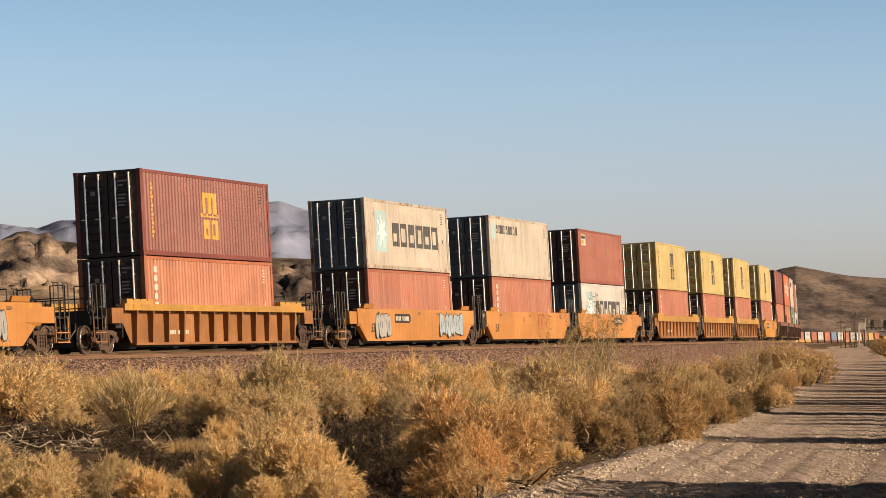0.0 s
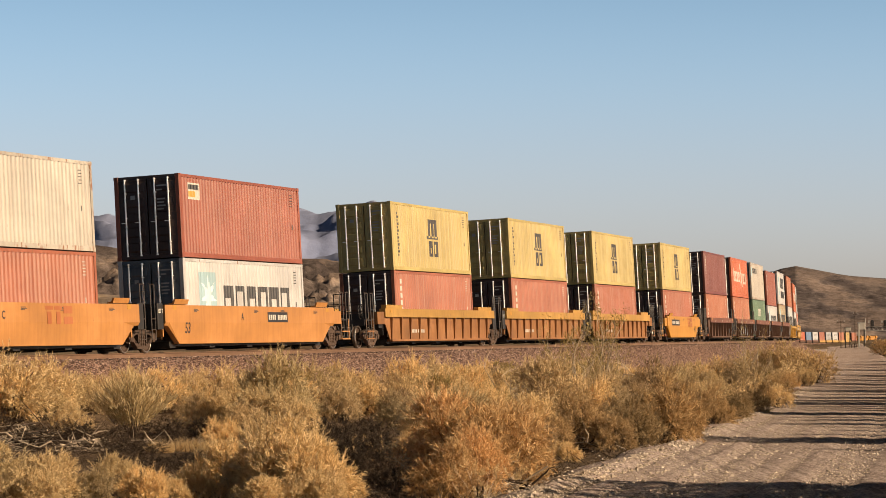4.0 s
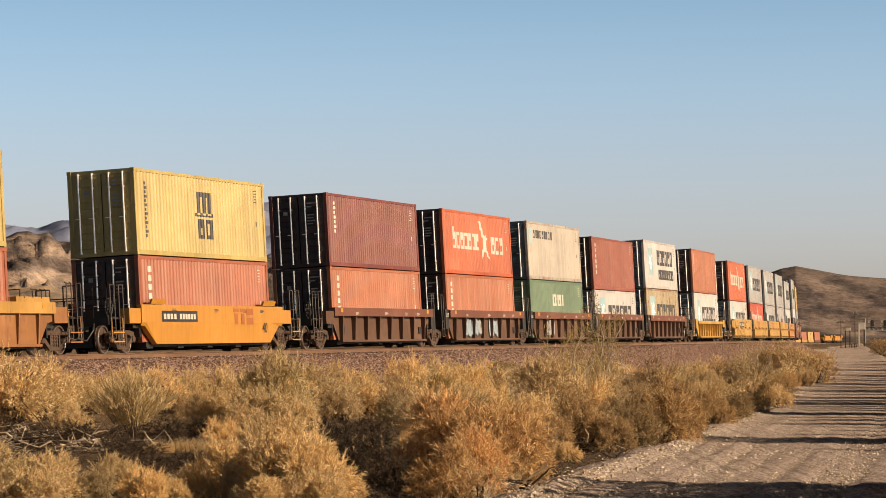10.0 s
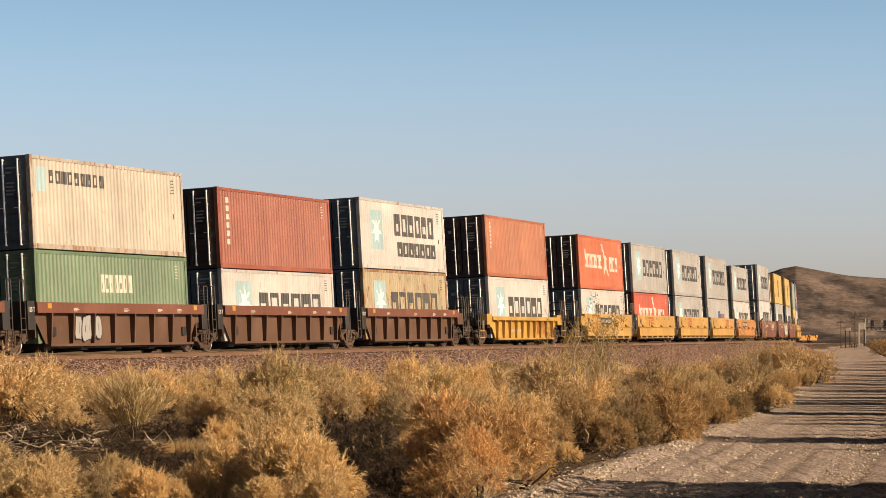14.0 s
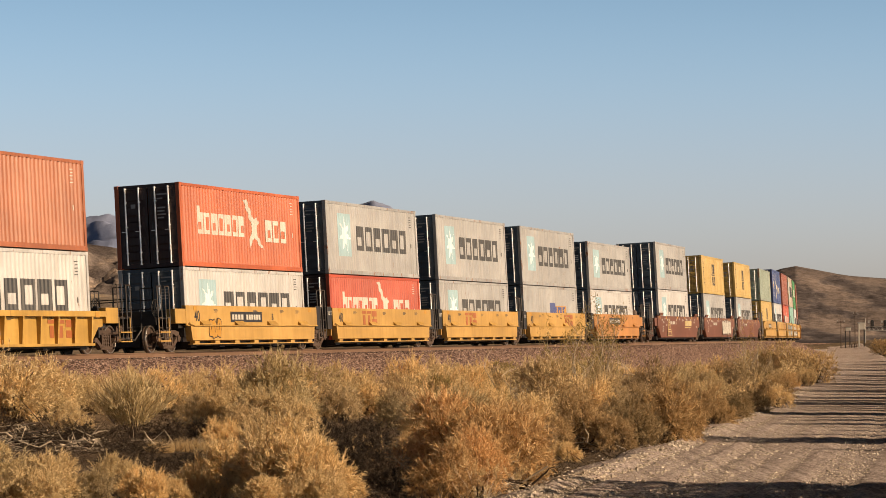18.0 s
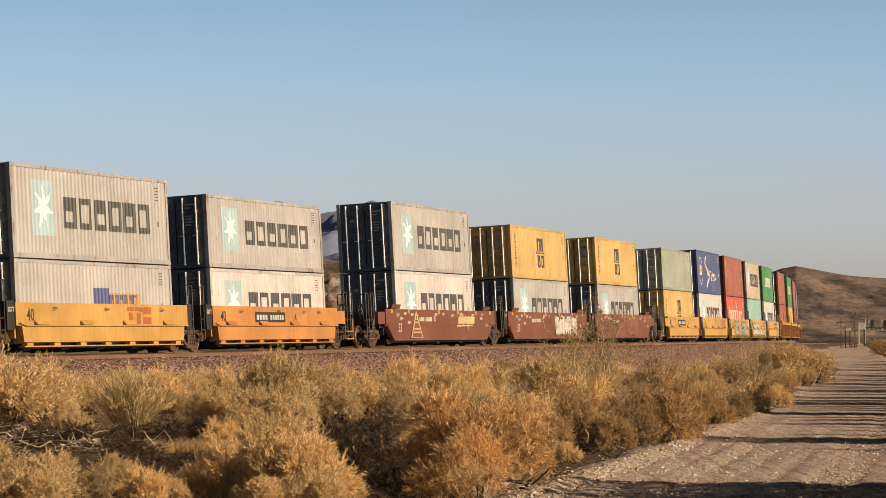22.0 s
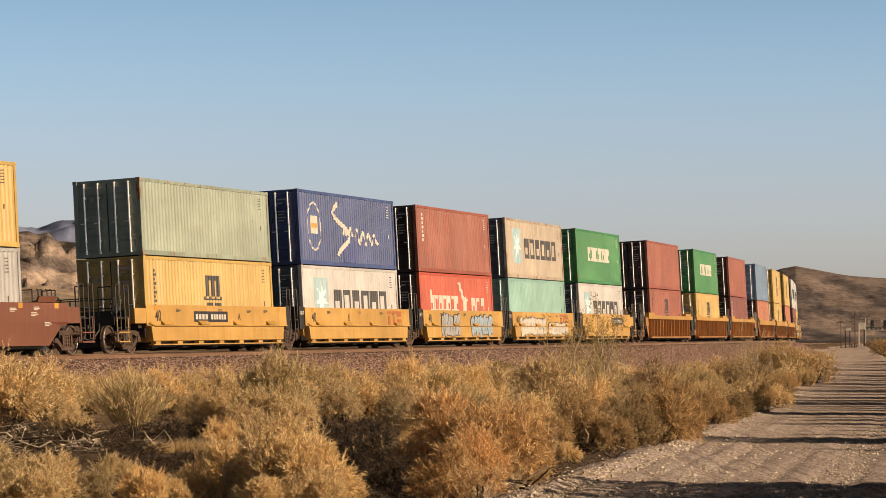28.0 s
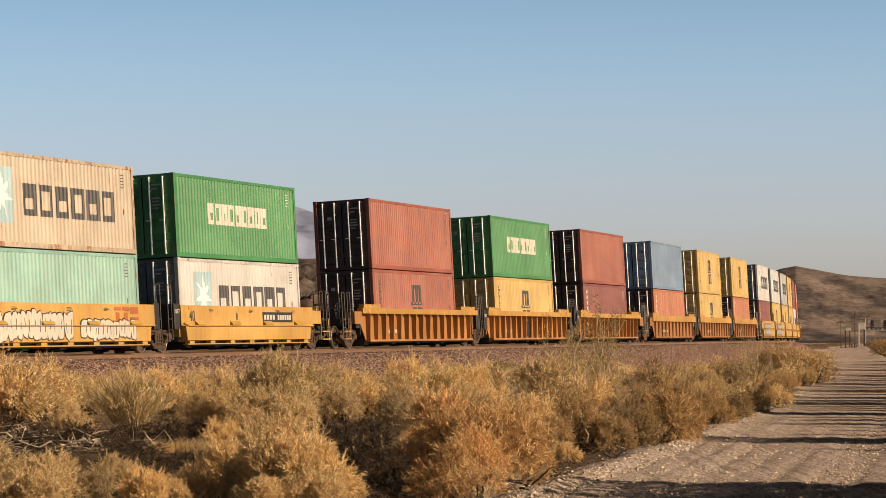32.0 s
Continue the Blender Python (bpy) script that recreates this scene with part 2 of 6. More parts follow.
def wave(y):
    """Outer face of a corrugated side wall at y."""
    p = (y + 5.95) % PITCH
    if p < 0.072:
        return 1.209
    if p < 0.140:
        return 1.209 - 0.036 * (p - 0.072) / 0.068
    if p < 0.210:
        return 1.173
    return 1.173 + 0.036 * (p - 0.210) / 0.068


def crests():
    ys, y, k = [], -5.95, 0
    while y < 5.95:
        for d in (0, 0.072, 0.140, 0.210):
            if y + d < 5.95:
                ys.append(y + d)
        y += PITCH
    return ys + [5.95]


def side_wall(h, sx):
    ys = crests()
    ring = [(sx * wave(y), y) for y in ys] + [(sx * 1.16, 5.95), (sx * 1.16, -5.95)]
    return Shape().prism(ring, 0.15, h - 0.10, "z")


def decal(polys, lift=0.004):
    """Painted outlines (even-odd, in y and z) laid on the corrugated side."""
    sh = Shape()
    lo, hi = min(p[0] for q in polys for p in q), max(p[0] for q in polys for p in q)
    cuts = sorted({round(y, 4) for y in crests() if lo < y < hi} | {round(lo + k * (hi - lo) / max(1, round((hi - lo) / 0.045)), 4) for k in range(max(1, round((hi - lo) / 0.045)) + 1)})
    for a, b in zip(cuts, cuts[1:]):
        if b - a < 0.004:
            continue
        m, zs = (a + b) / 2, []
        for q in polys:
            for (y0, z0), (y1, z1) in zip(q, q[1:] + q[:1]):
                if (y0 <= m) != (y1 <= m):
                    zs.append(z0 + (z1 - z0) * (m - y0) / (y1 - y0))
        zs.sort()
        xa, xb = wave(a + 1e-5) + lift, wave(b - 1e-5) + lift
        for z0, z1 in zip(zs[::2], zs[1::2]):
            sh.add([(xa, a, z0), (xb, b, z0), (xb, b, z1), (xa, a, z1)], [(0, 1, 2, 3)])
    return sh


def rect(y0, y1, z0, z1):
    return [(y0, z0), (y1, z0), (y1, z1), (y0, z1)]


def frames(y0, y1, z0, z1, n, t=0.19, gap=0.22):
    """A row of n plain open rectangles that stands for a word mark."""
    w = (y1 - y0 - gap * (n - 1)) / n
    out = []
    for i in range(n):
        a = y0 + i * (w + gap)
        tt = min(t, w * 0.36)
        out.append(rect(a, a + w, z0, z1))
        out.append(rect(a + tt, a + w - tt, z0 + (z1 - z0) * 0.2, z1 - (z1 - z0) * (0.2 if i % 2 else 0.45)))
    return out


def blocks(y0, y1, z0, z1, n, gap=0.1):
    w = (y1 - y0 - gap * (n - 1)) / n
    return [rect(y0 + i * (w + gap), y0 + i * (w + gap) + w, z0, z1) for i in range(n)]


def column(y, w, z0, z1, n):
    """Small blocks one under another, for upright lettering."""
    p = (z1 - z0) / n
    return [rect(y, y + w * (0.75 + 0.25 * (i % 2)), z0 + i * p + 0.14 * p, z0 + i * p + 0.8 * p) for i in range(n)]


def star(cy, cz, r, n=7):
    return [(cy + (r if i % 2 == 0 else r * 0.36) * math.sin(math.pi * i / n), cz + (r if i % 2 == 0 else r * 0.36) * math.cos(math.pi * i / n)) for i in range(2 * n)]


def oval(cy, cz, a, b, n=28):
    return [(cy + a * math.cos(2 * math.pi * i / n), cz + b * math.sin(2 * math.pi * i / n)) for i in range(n)]


def bird(cy, cz, k):
    pts = [(-1.3, 1.15), (-0.9, 1.2), (-0.5, 0.75), (-0.1, 0.3), (0.25, 0.45), (0.55, 0.2), (0.25, 0.0), (0.2, -0.25), (0.75, -0.75), (1.15, -1.0), (0.5, -0.85), (-0.05, -0.45), (-0.5, -0.75), (-0.75, -1.15), (-0.7, -0.6), (-0.3, -0.05), (-0.75, 0.5)]
    return [(cy + a * k, cz + b * k) for a, b in pts]


def stroke(line, t):
    """A painted band of width t along a line."""
    left, right = [], []
    for i, (a, b) in enumerate(line):
        (a0, b0), (a1, b1) = line[max(i - 1, 0)], line[min(i + 1, len(line) - 1)]
        k = t / 2 / max(1e-6, math.hypot(a1 - a0, b1 - b0))
        left.append((a - (b1 - b0) * k, b + (a1 - a0) * k))
        right.append((a + (b1 - b0) * k, b - (a1 - a0) * k))
    return left + right[::-1]


def marks(kind, h):
    """The painted marks of a kind: part name, ink, outlines."""
    code = ("code_stencil", "white" if kind in ("triton", "hamburg", "ever", "schr", "plain", "tex", "capital") else "black",
            [rect(5.06 + 0.05 * (k % 2), 5.28, h * (0.885 - 0.036 * k), h * (0.895 - 0.036 * k)) for k in range(5)] + [rect(5.13, 5.17, h * 0.44, h * 0.50)])
    if kind == "maersk":
        return [("logo_square", "sky", [rect(-4.63, -3.0, h * 0.25, h * 0.84)]), ("logo_star", "pale", [star(-3.82, h * 0.55, h * 0.27)]),
                ("word_mark", "charcoal", frames(-2.35, 4.45, h * 0.345, h * 0.685, 6)), code]
    if kind == "line":
        return [("logo_square", "sky", [rect(-5.7, -4.95, h * 0.62, h * 0.88)]), ("word_mark", "charcoal", frames(-4.75, -0.6, h * 0.715, h * 0.855, 9, 0.12, 0.13)), code]
    if kind == "sealand":
        return [("logo_square", "sky", [rect(-4.7, -3.1, h * 0.28, h * 0.84)]), ("logo_star", "pale", [star(-3.9, h * 0.56, h * 0.26)]),
                ("word_mark", "charcoal", frames(-1.3, 4.4, h * 0.50, h * 0.82, 6)), ("second_word_mark", "charcoal", frames(-1.0, 4.6, h * 0.20, h * 0.41, 7)), code]
    if kind in ("msc", "msc_gold"):
        ink = "black" if kind == "msc" else "gold"
        m = [rect(-0.75, 0.95, h * 0.50, h * 0.545), rect(-0.62, -0.30, h * 0.52, h * 0.80), rect(-0.10, 0.22, h * 0.52, h * 0.80), rect(0.42, 0.74, h * 0.52, h * 0.80), rect(-0.30, -0.10, h * 0.74, h * 0.80), rect(0.22, 0.42, h * 0.74, h * 0.80)]
        return [("logo_top", ink, m), ("logo_bottom", ink, frames(-0.55, 0.80, h * 0.235, h * 0.47, 2, 0.2, 0.12)), ("upright_lettering", ink, column(-5.30, 0.20, h * 0.20, h * 0.86, 13)), code]
    if kind == "hamburg":
        return [("word_mark", "white", frames(-4.55, 0.1, h * 0.40, h * 0.66, 7, 0.13, 0.12) + [rect(-4.55, -4.3, h * 0.66, h * 0.74)]), ("logo_bird", "white", [bird(1.15, h * 0.54, 0.82)]),
                ("second_word_mark", "white", frames(2.3, 4.45, h * 0.36, h * 0.64, 3, 0.15, 0.12)), code]
    if kind == "ever":
        return [("word_mark", "white", frames(-3.0, 2.9, h * 0.42, h * 0.68, 9, 0.19, 0.07)), code]
    if kind == "triton":
        return [("upright_lettering", "white", column(-5.35, 0.42, h * 0.28, h * 0.90, 6)), code]
    if kind == "tex":
        return [("upright_lettering", "white", column(-5.3, 0.26, h * 0.45, h * 0.90, 7)), code]
    if kind == "capital":
        return [("word_mark", "white", frames(-1.2, 1.3, h * 0.56, h * 0.76, 7, 0.09, 0.08)), code]
    if kind == "schr":
        return [("logo_ring", "white", [oval(-4.3, h * 0.52, 0.82, h * 0.33), oval(-4.3, h * 0.52, 0.74, h * 0.305)]), ("logo_flag", "white", [rect(-4.7, -3.9, h * 0.42, h * 0.66)]), ("logo_cross", "amber", [rect(-4.62, -3.98, h * 0.50, h * 0.56)]),
                ("script_band", "white", [stroke([(-0.75 + 4.5 * i / 60, h * (0.44 - 0.04 * i / 60 + (0.13 - 0.07 * i / 60) * math.sin(i * 0.62))) for i in range(61)], 0.13)]), ("faded_patch", "cobalt", [rect(-0.75, 0.75, h * 0.06, h * 0.42)]),
                ("script_swash", "white", [stroke([(-1.0 - 0.75 * math.sin(i * 0.2) - 0.35 * math.cos(i * 0.1), h * (0.86 - 0.72 * i / 40)) for i in range(41)], 0.22)]), code]
    if kind == "flag":
        return [("logo_patch", "white", [rect(-5.3, -4.2, h * 0.70, h * 0.90)]), ("logo_band", "black", [rect(-5.2, -4.3, h * 0.82, h * 0.88)]), ("logo_corner", "gold", [rect(-5.2, -4.6, h * 0.73, h * 0.80)]), code]
    if kind == "tint":
        return [("logo_patch", "cobalt", [rect(-0.4, 0.9, h * 0.43, h * 0.68)]), ("logo_band", "amber", [rect(0.95, 3.3, h * 0.43, h * 0.62)]), ("word_mark", "cobalt", frames(0.9, 3.1, h * 0.46, h * 0.60, 6, 0.1, 0.08)), code]
    return [code]


def door_leaf(h, side):
    """One leaf of the doors, with its pressed panels."""
    y, z0, z1 = -6.05, 0.17, h - 0.14
    a, b = (0.02, 1.06) if side > 0 else (-1.06, -0.02)
    sh = Shape().box(a, b, y, y + 0.03, z0, z1)
    n = 5
    for i in range(n):
        p0, p1 = z0 + (z1 - z0) * (i + 0.16) / n, z0 + (z1 - z0) * (i + 0.84) / n
        sh.sweep([[(a + 0.1, y, p0), (b - 0.1, y, p0), (b - 0.1, y, p1), (a + 0.1, y, p1)], [(a + 0.16, y - 0.025, p0 + 0.05), (b - 0.16, y - 0.025, p0 + 0.05), (b - 0.16, y - 0.025, p1 - 0.05), (a + 0.16, y - 0.025, p1 - 0.05)]])
    return sh


def lock_rod(h, x):
    sh = Shape().tube([(x, -6.125, 0.12), (x, -6.125, h - 0.10)], 0.028, 10)
    for z in (0.14, 0.55, h * 0.5, h - 0.6, h - 0.13):
        sh.box(x - 0.035, x + 0.035, -6.13, -6.05, z - 0.02, z + 0.02)
    sh.box(x - 0.16, x + 0.02, -6.165, -6.14, h * 0.44, h * 0.44 + 0.02)
    return sh


def post(h, sx, sy):
    sh = Shape().box(min(sx * 1.06, sx * 1.212), max(sx * 1.06, sx * 1.212), min(sy * 5.95, sy * 6.09), max(sy * 5.95, sy * 6.09), 0.1, h - 0.1, 0.015)
    for z in (0.0, h - 0.118):
        x0, x1 = sorted((sx * 1.057, sx * 1.2195))
        y0, y1 = sorted((sy * 5.918, sy * 6.097))
        sh.box(x0, x1, y0, y1, z, z + 0.118, 0.012)
    return sh


CONTAINERS = []


def container(h, colour, kind, near=True):
    """A forty-foot steel container with doors at its leading end."""
    words = {"crimson": "crimson", "brick": "brick-red", "orange_red": "orange-red", "brown_red": "brown-red", "cream": "weathered cream", "white": "white", "grey": "pale grey", "yellow": "yellow", "lemon": "pale yellow", "vermilion": "vermilion", "red": "red", "green": "bright green",
             "dark_green": "dull green", "sage": "sage-green", "mint": "mint-green", "navy": "navy-blue", "blue": "faded blue", "beige": "beige", "rusty_cream": "rust-streaked cream"}[colour]
    what = {"maersk": "with star and charcoal word mark", "line": "with small charcoal word mark", "sealand": "with two charcoal word marks", "msc": "with black block logo", "msc_gold": "with golden block logo", "hamburg": "with white word mark and bird", "ever": "with white word mark",
            "triton": "with white upright lettering", "tex": "with white upright lettering", "capital": "with small white word mark", "schr": "with white oval and script", "flag": "with small flag patch", "tint": "with blue and amber patch"}.get(kind, "with plain corrugated sides")
    ob = thing("shipping_container", f"{words} corrugated shipping container {what}", "shipping container", "containers on the train")
    mat = PAINT[colour]
    H = "high" if h == HC else "standard"
    # red boxes get maroon doors, darkened in the paint for the shaded end
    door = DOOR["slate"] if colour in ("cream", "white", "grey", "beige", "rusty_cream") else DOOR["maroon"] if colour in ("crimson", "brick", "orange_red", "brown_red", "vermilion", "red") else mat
    if not near:
        part("body", shared(("far_body", H), lambda: Shape().box(-1.2, 1.2, -6.03, 6.09, 0.0, h)), mat, ob)
    for sx in (1, -1) if near else ():
        part("side_wall", shared(("side_wall", H, sx), lambda: side_wall(h, sx)), mat, ob)
    if near:
        part("roof", shared(("roof", H), lambda: Shape().box(-1.16, 1.16, -6.0, 6.0, h - 0.07, h - 0.03)), mat, ob)
        part("rear_wall", shared(("rear_wall", H), lambda: rear_wall(h)), mat, ob)
        part("floor", shared(("floor", H), lambda: Shape().box(-1.15, 1.15, -6.0, 6.0, 0.05, 0.15)), BLACK, ob)
    for side in (1, -1):
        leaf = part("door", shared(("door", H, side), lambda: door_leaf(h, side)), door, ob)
        if near:
            for x in (0.30, 0.80):
                part("lock_rod", shared(("lock_rod", H, side, x), lambda: lock_rod(h, side * x)), ZINC, leaf, "galvanised lock rod")
    if near:
        for sx in (1, -1):
            for sy in (1, -1):
                part("corner_post", shared(("corner_post", H, sx, sy), lambda: post(h, sx, sy)), FRAME[colour], ob)
            a, b = sorted((sx * 1.10, sx * 1.2155))
            part("top_rail", shared(("top_rail", H, sx), lambda: Shape().box(a, b, -5.95, 5.95, h - 0.115, h - 0.012)), FRAME[colour], ob)
            part("bottom_rail", shared(("bottom_rail", H, sx), lambda: Shape().box(a, b, -5.95, 5.95, 0.012, 0.165)), FRAME[colour], ob)
        # header and sill at the doors take that dark paint, standing for shade
        for nm, y0, y1 in (("door_header", -6.085, -5.98), ("rear_header", 5.98, 6.085)):
            part(nm, shared((nm, H), lambda: Shape().box(-1.06, 1.06, y0, y1, h - 0.135, h - 0.012)), door if y0 < 0 else mat, ob)
        for nm, y0, y1 in (("door_sill", -6.085, -5.98), ("rear_sill", 5.98, 6.085)):
            part(nm, shared((nm, H), lambda: Shape().box(-1.06, 1.06, y0, y1, 0.012, 0.165)), door if y0 < 0 else mat, ob)
        tagged(part("door_plate", shared(("door_plate", H), lambda: door_marks(h)), INK["silver"], ob, "small pale bars on the door"), kind="stuff")
    for i, (nm, ink, polys) in enumerate(marks(kind, h) if near else [m for m in marks(kind, h) if m[0] in ("word_mark", "logo_top")]):
        bit = part(nm, shared((nm, kind, H), lambda: decal(polys, 0.004 + 0.004 * i)), INK[ink], ob)
        if nm in ("code_stencil", "upright_lettering"):
            tagged(bit, kind="stuff")
    CONTAINERS.append(ob)
    return ob


def rear_wall(h):
    sh = Shape().box(-1.06, 1.06, 6.0, 6.03, 0.16, h - 0.13)
    for i in range(8):
        sh.box(-1.0 + i * 0.26, -0.88 + i * 0.26, 6.03, 6.06, 0.2, h - 0.2)
    return sh


def door_marks(h):
    sh = Shape()
    for i, (w, z) in enumerate(((0.62, 0.86), (0.34, 0.81), (0.50, 0.70), (0.44, 0.66), (0.52, 0.62), (0.40, 0.58))):
        sh.box(0.36, 0.36 + w * 0.6, -6.083, -6.079, h * z, h * z + 0.05)
    sh.box(-0.62, -0.45, -6.083, -6.079, h * 0.72, h * 0.72 + 0.14)
    return sh


# ---- well cars ----
def smooth_side(L, sx, ledge):
    zb = 0.26
    out = [(1.50, 1.57), (1.50, 0.98), (1.44, zb), (1.26, zb), (1.26, zb + 0.06), (1.38, zb + 0.12), (1.44, 0.98), (1.44, 1.50), (1.32, 1.50), (1.32, 1.57)]
    if ledge:
        out = [(1.47, 1.57), (1.47, 0.88), (1.49, 0.84), (1.49, 0.37), (1.26, 0.35), (1.26, 0.41), (1.45, 0.43), (1.45, 0.84), (1.43, 0.90), (1.43, 1.50), (1.32, 1.50), (1.32, 1.57)]
        zb = 0.35
    taper = 0.12 if ledge else 0.95

    def ring(y, lift):
        return [(sx * x, y, max(z, lift) if z < lift else z) for x, z in out]
    e = L / 2
    return Shape().sweep([ring(-e, 0.88), ring(-e + 0.35, 0.86), ring(-e + taper + 0.35, zb), ring(e - taper - 0.35, zb), ring(e - 0.35, 0.86), ring(e, 0.88)])


def web(L, sx):
    e = L / 2
    poly = [(-e + 0.95, 0.30), (e - 0.95, 0.30), (e - 0.35, 0.95), (e, 1.0), (e, 1.36), (-e, 1.36), (-e, 1.0), (-e + 0.35, 0.95)]
    return Shape().prism(poly, *sorted((sx * 1.30, sx * 1.33)), "x")


def gusset(sx):
    """A shallow stiffening shelf on the side of a well."""
    a = [(sx * 1.472, 1.05), (sx * 1.472, 0.90), (sx * 1.60, 0.90), (sx * 1.60, 0.925)]
    return Shape().sweep([[(x, -0.46, z) for x, z in a], [(x, 0.40, z) for x, z in a]])


def guide(sx):
    """A flared lip that steers the box into the well."""
    prof = [(sx * 1.30, 1.572), (sx * 1.49, 1.572), (sx * 1.56, 1.74), (sx * 1.50, 1.75), (sx * 1.43, 1.62), (sx * 1.30, 1.62)]
    return Shape().prism(prof, -0.62, 0.62, "y")


def guide_bar(sx):
    """A notched bar of castings on top of the chord."""
    out = [(-1.15, 1.592), (1.15, 1.592), (1.15, 1.75)]
    for y in (0.6, 0.0, -0.6):
        out += [(y + 0.03, 1.75), (y + 0.03, 1.70), (y - 0.03, 1.70), (y - 0.03, 1.75)]
    return Shape().prism(out + [(-1.15, 1.75)], *sorted((sx * 1.25, sx * 1.47)), "x")


def wheelset():
    sh = Shape()
    for sx in (1, -1):
        prof = [(0.66, 0.08), (0.68, 0.17), (0.70, 0.33), (0.685, 0.40), (0.685, 0.485), (0.715, 0.485), (0.725, 0.457), (0.82, 0.453), (0.825, 0.40), (0.775, 0.385), (0.765, 0.18), (0.82, 0.13), (0.82, 0.08)]
        sh.lathe([(sx * x, r) for x, r in prof], 20)
    sh.lathe([(-1.02, 0.07), (1.02, 0.07)], 10)
    for sx in (1, -1):
        sh.lathe([(sx * 0.98, 0.12), (sx * 1.12, 0.12), (sx * 1.13, 0.07)], 12)
    return sh


def side_frame(sx):
    x0, x1 = sorted((sx * 0.94, sx * 1.10))
    sh = Shape()
    sh.prism([(-1.05, 0.66), (-0.6, 0.74), (0.6, 0.74), (1.05, 0.66), (1.12, 0.52), (1.02, 0.36), (0.78, 0.36), (0.72, 0.52), (0.5, 0.60), (-0.5, 0.60), (-0.72, 0.52), (-0.78, 0.36), (-1.02, 0.36), (-1.12, 0.52)], x0, x1, "x")
    for k in (1, -1):
        sh.prism([(k * 0.80, 0.56), (k * 0.92, 0.46), (k * 0.42, 0.14), (k * 0.30, 0.22)], x0, x1, "x")
        sh.prism([(k * 0.26, 0.66), (k * 0.36, 0.66), (k * 0.36, 0.2), (k * 0.26, 0.2)], x0, x1, "x")
    sh.box(x0, x1, -0.46, 0.46, 0.12, 0.22, 0.02)
    for i in range(3):
        y = -0.17 + i * 0.17
        sh.tube([(sx * 1.04, y, 0.2 + 0.055 * j) for j in range(9)], [0.055 if j % 2 else 0.075 for j in range(9)], 8)
    return sh


def wheel_rim(sx):
    """The bright running edge of a wheel."""
    prof = [(0.722, 0.44), (0.722, 0.461), (0.829, 0.457), (0.831, 0.425), (0.722, 0.44)]
    return Shape().sweep([[(sx * x, r * math.cos(t), r * math.sin(t)) for t in (2 * math.pi * k / 24 for k in range(24))] for x, r in prof], False)


WHEELS = {-1: [], 1: []}


def truck(parent, y, near=True):
    b = part("bogie", shared("bogie", lambda: Shape().box(-0.95, 0.95, -0.2, 0.2, 0.42, 0.66, 0.03).lathe([(-0.2, 0.18), (0.2, 0.18)], 12, (0, 0, 0.66))), IRON, parent, "rusty iron bogie", Matrix.Translation((0, y, 0)))
    part("brake_rigging", shared("brake_rigging", lambda: Shape().box(-0.6, 0.6, -1.25, 1.25, 0.22, 0.72, 0.04)), BLACK, b, "black brake gear between the wheels")
    for sx in (1, -1):
        part("side_frame", shared(("side_frame", sx), lambda: side_frame(sx)), IRON, b)
    for k in (-1, 1):
        w = part("wheelset", shared("wheelset", wheelset, False), IRON, b, "worn steel wheelset", Matrix.Translation((0, 0.89 * k, 0.457)))
        if near:
            WHEELS[k].append(w)
            for sx in (1, -1):
                part("wheel_rim", shared(("wheel_rim", sx), lambda: wheel_rim(sx), True), TREAD, b, "polished wheel rim", Matrix.Translation((0, 0.89 * k, 0.457)))
    return b


def ladder(z0=0.45, z1=2.2):
    sh = Shape()
    for y in (-0.17, 0.17):
        sh.tube([(0, y, z0), (0, y, z1), (-0.06, y, z1 + 0.03)], 0.021, 6)
    for z in (z0 + 0.02, z0 + 0.35, z0 + 0.70, z1):
        sh.tube([(0, -0.17, z), (0, 0.17, z)], 0.017, 5)
    return sh


def hand_wheel():
    sh = Shape()
    n = 20
    sh.tube([(0.0, 0.3 * math.cos(2 * math.pi * i / n), 0.3 * math.sin(2 * math.pi * i / n)) for i in range(n + 1)], 0.025, 6)
    for a in range(5):
        t = 2 * math.pi * a / 5
        sh.tube([(0, 0, 0), (0, 0.3 * math.cos(t), 0.3 * math.sin(t))], 0.018, 5)
    sh.lathe([(-0.12, 0.05), (0.05, 0.05)], 10)
    return sh


WELLS = []


def tag_shape(seed, w, h):
    """Fat rounded painted shapes in a row: their dark outlines, their fills and dark slits."""
    rnd = random.Random(seed)
    edge, fill, slit, x = [], [], [], 0.2

    def blob(cx, cz, a, b, lean):
        out = []
        for i in range(14):
            t = 2 * math.pi * i / 14
            c, s = math.cos(t), math.sin(t)
            u, v = a * abs(c) ** 0.6 * (1 if c > 0 else -1), b * abs(s) ** 0.6 * (1 if s > 0 else -1)
            out.append((cx + u * wob[i % 7] + lean * v, cz + v * wob[(i + 3) % 7]))
        return out
    while x < w:
        a, b = rnd.uniform(0.16, 0.27), h * rnd.uniform(0.40, 0.5)
        wob, lean, cz = [rnd.uniform(0.86, 1.1) for _ in range(7)], rnd.uniform(-0.2, 0.2), h * rnd.uniform(0.45, 0.55)
        edge.append(blob(x, cz, a + 0.035, b + 0.035, lean))
        fill.append(blob(x, cz, a, b, lean))
        z0, z1 = cz - b * rnd.uniform(0.1, 0.6), cz + b * rnd.uniform(0.2, 0.7)
        q = x + rnd.uniform(-0.3, 0.3) * a
        slit.append([(q, z0), (q + 0.03, z0), (q + 0.05 + lean * 0.3, z1), (q + 0.02 + lean * 0.3, z1)])
        x += a * rnd.uniform(1.5, 1.95)
    return edge, fill, slit


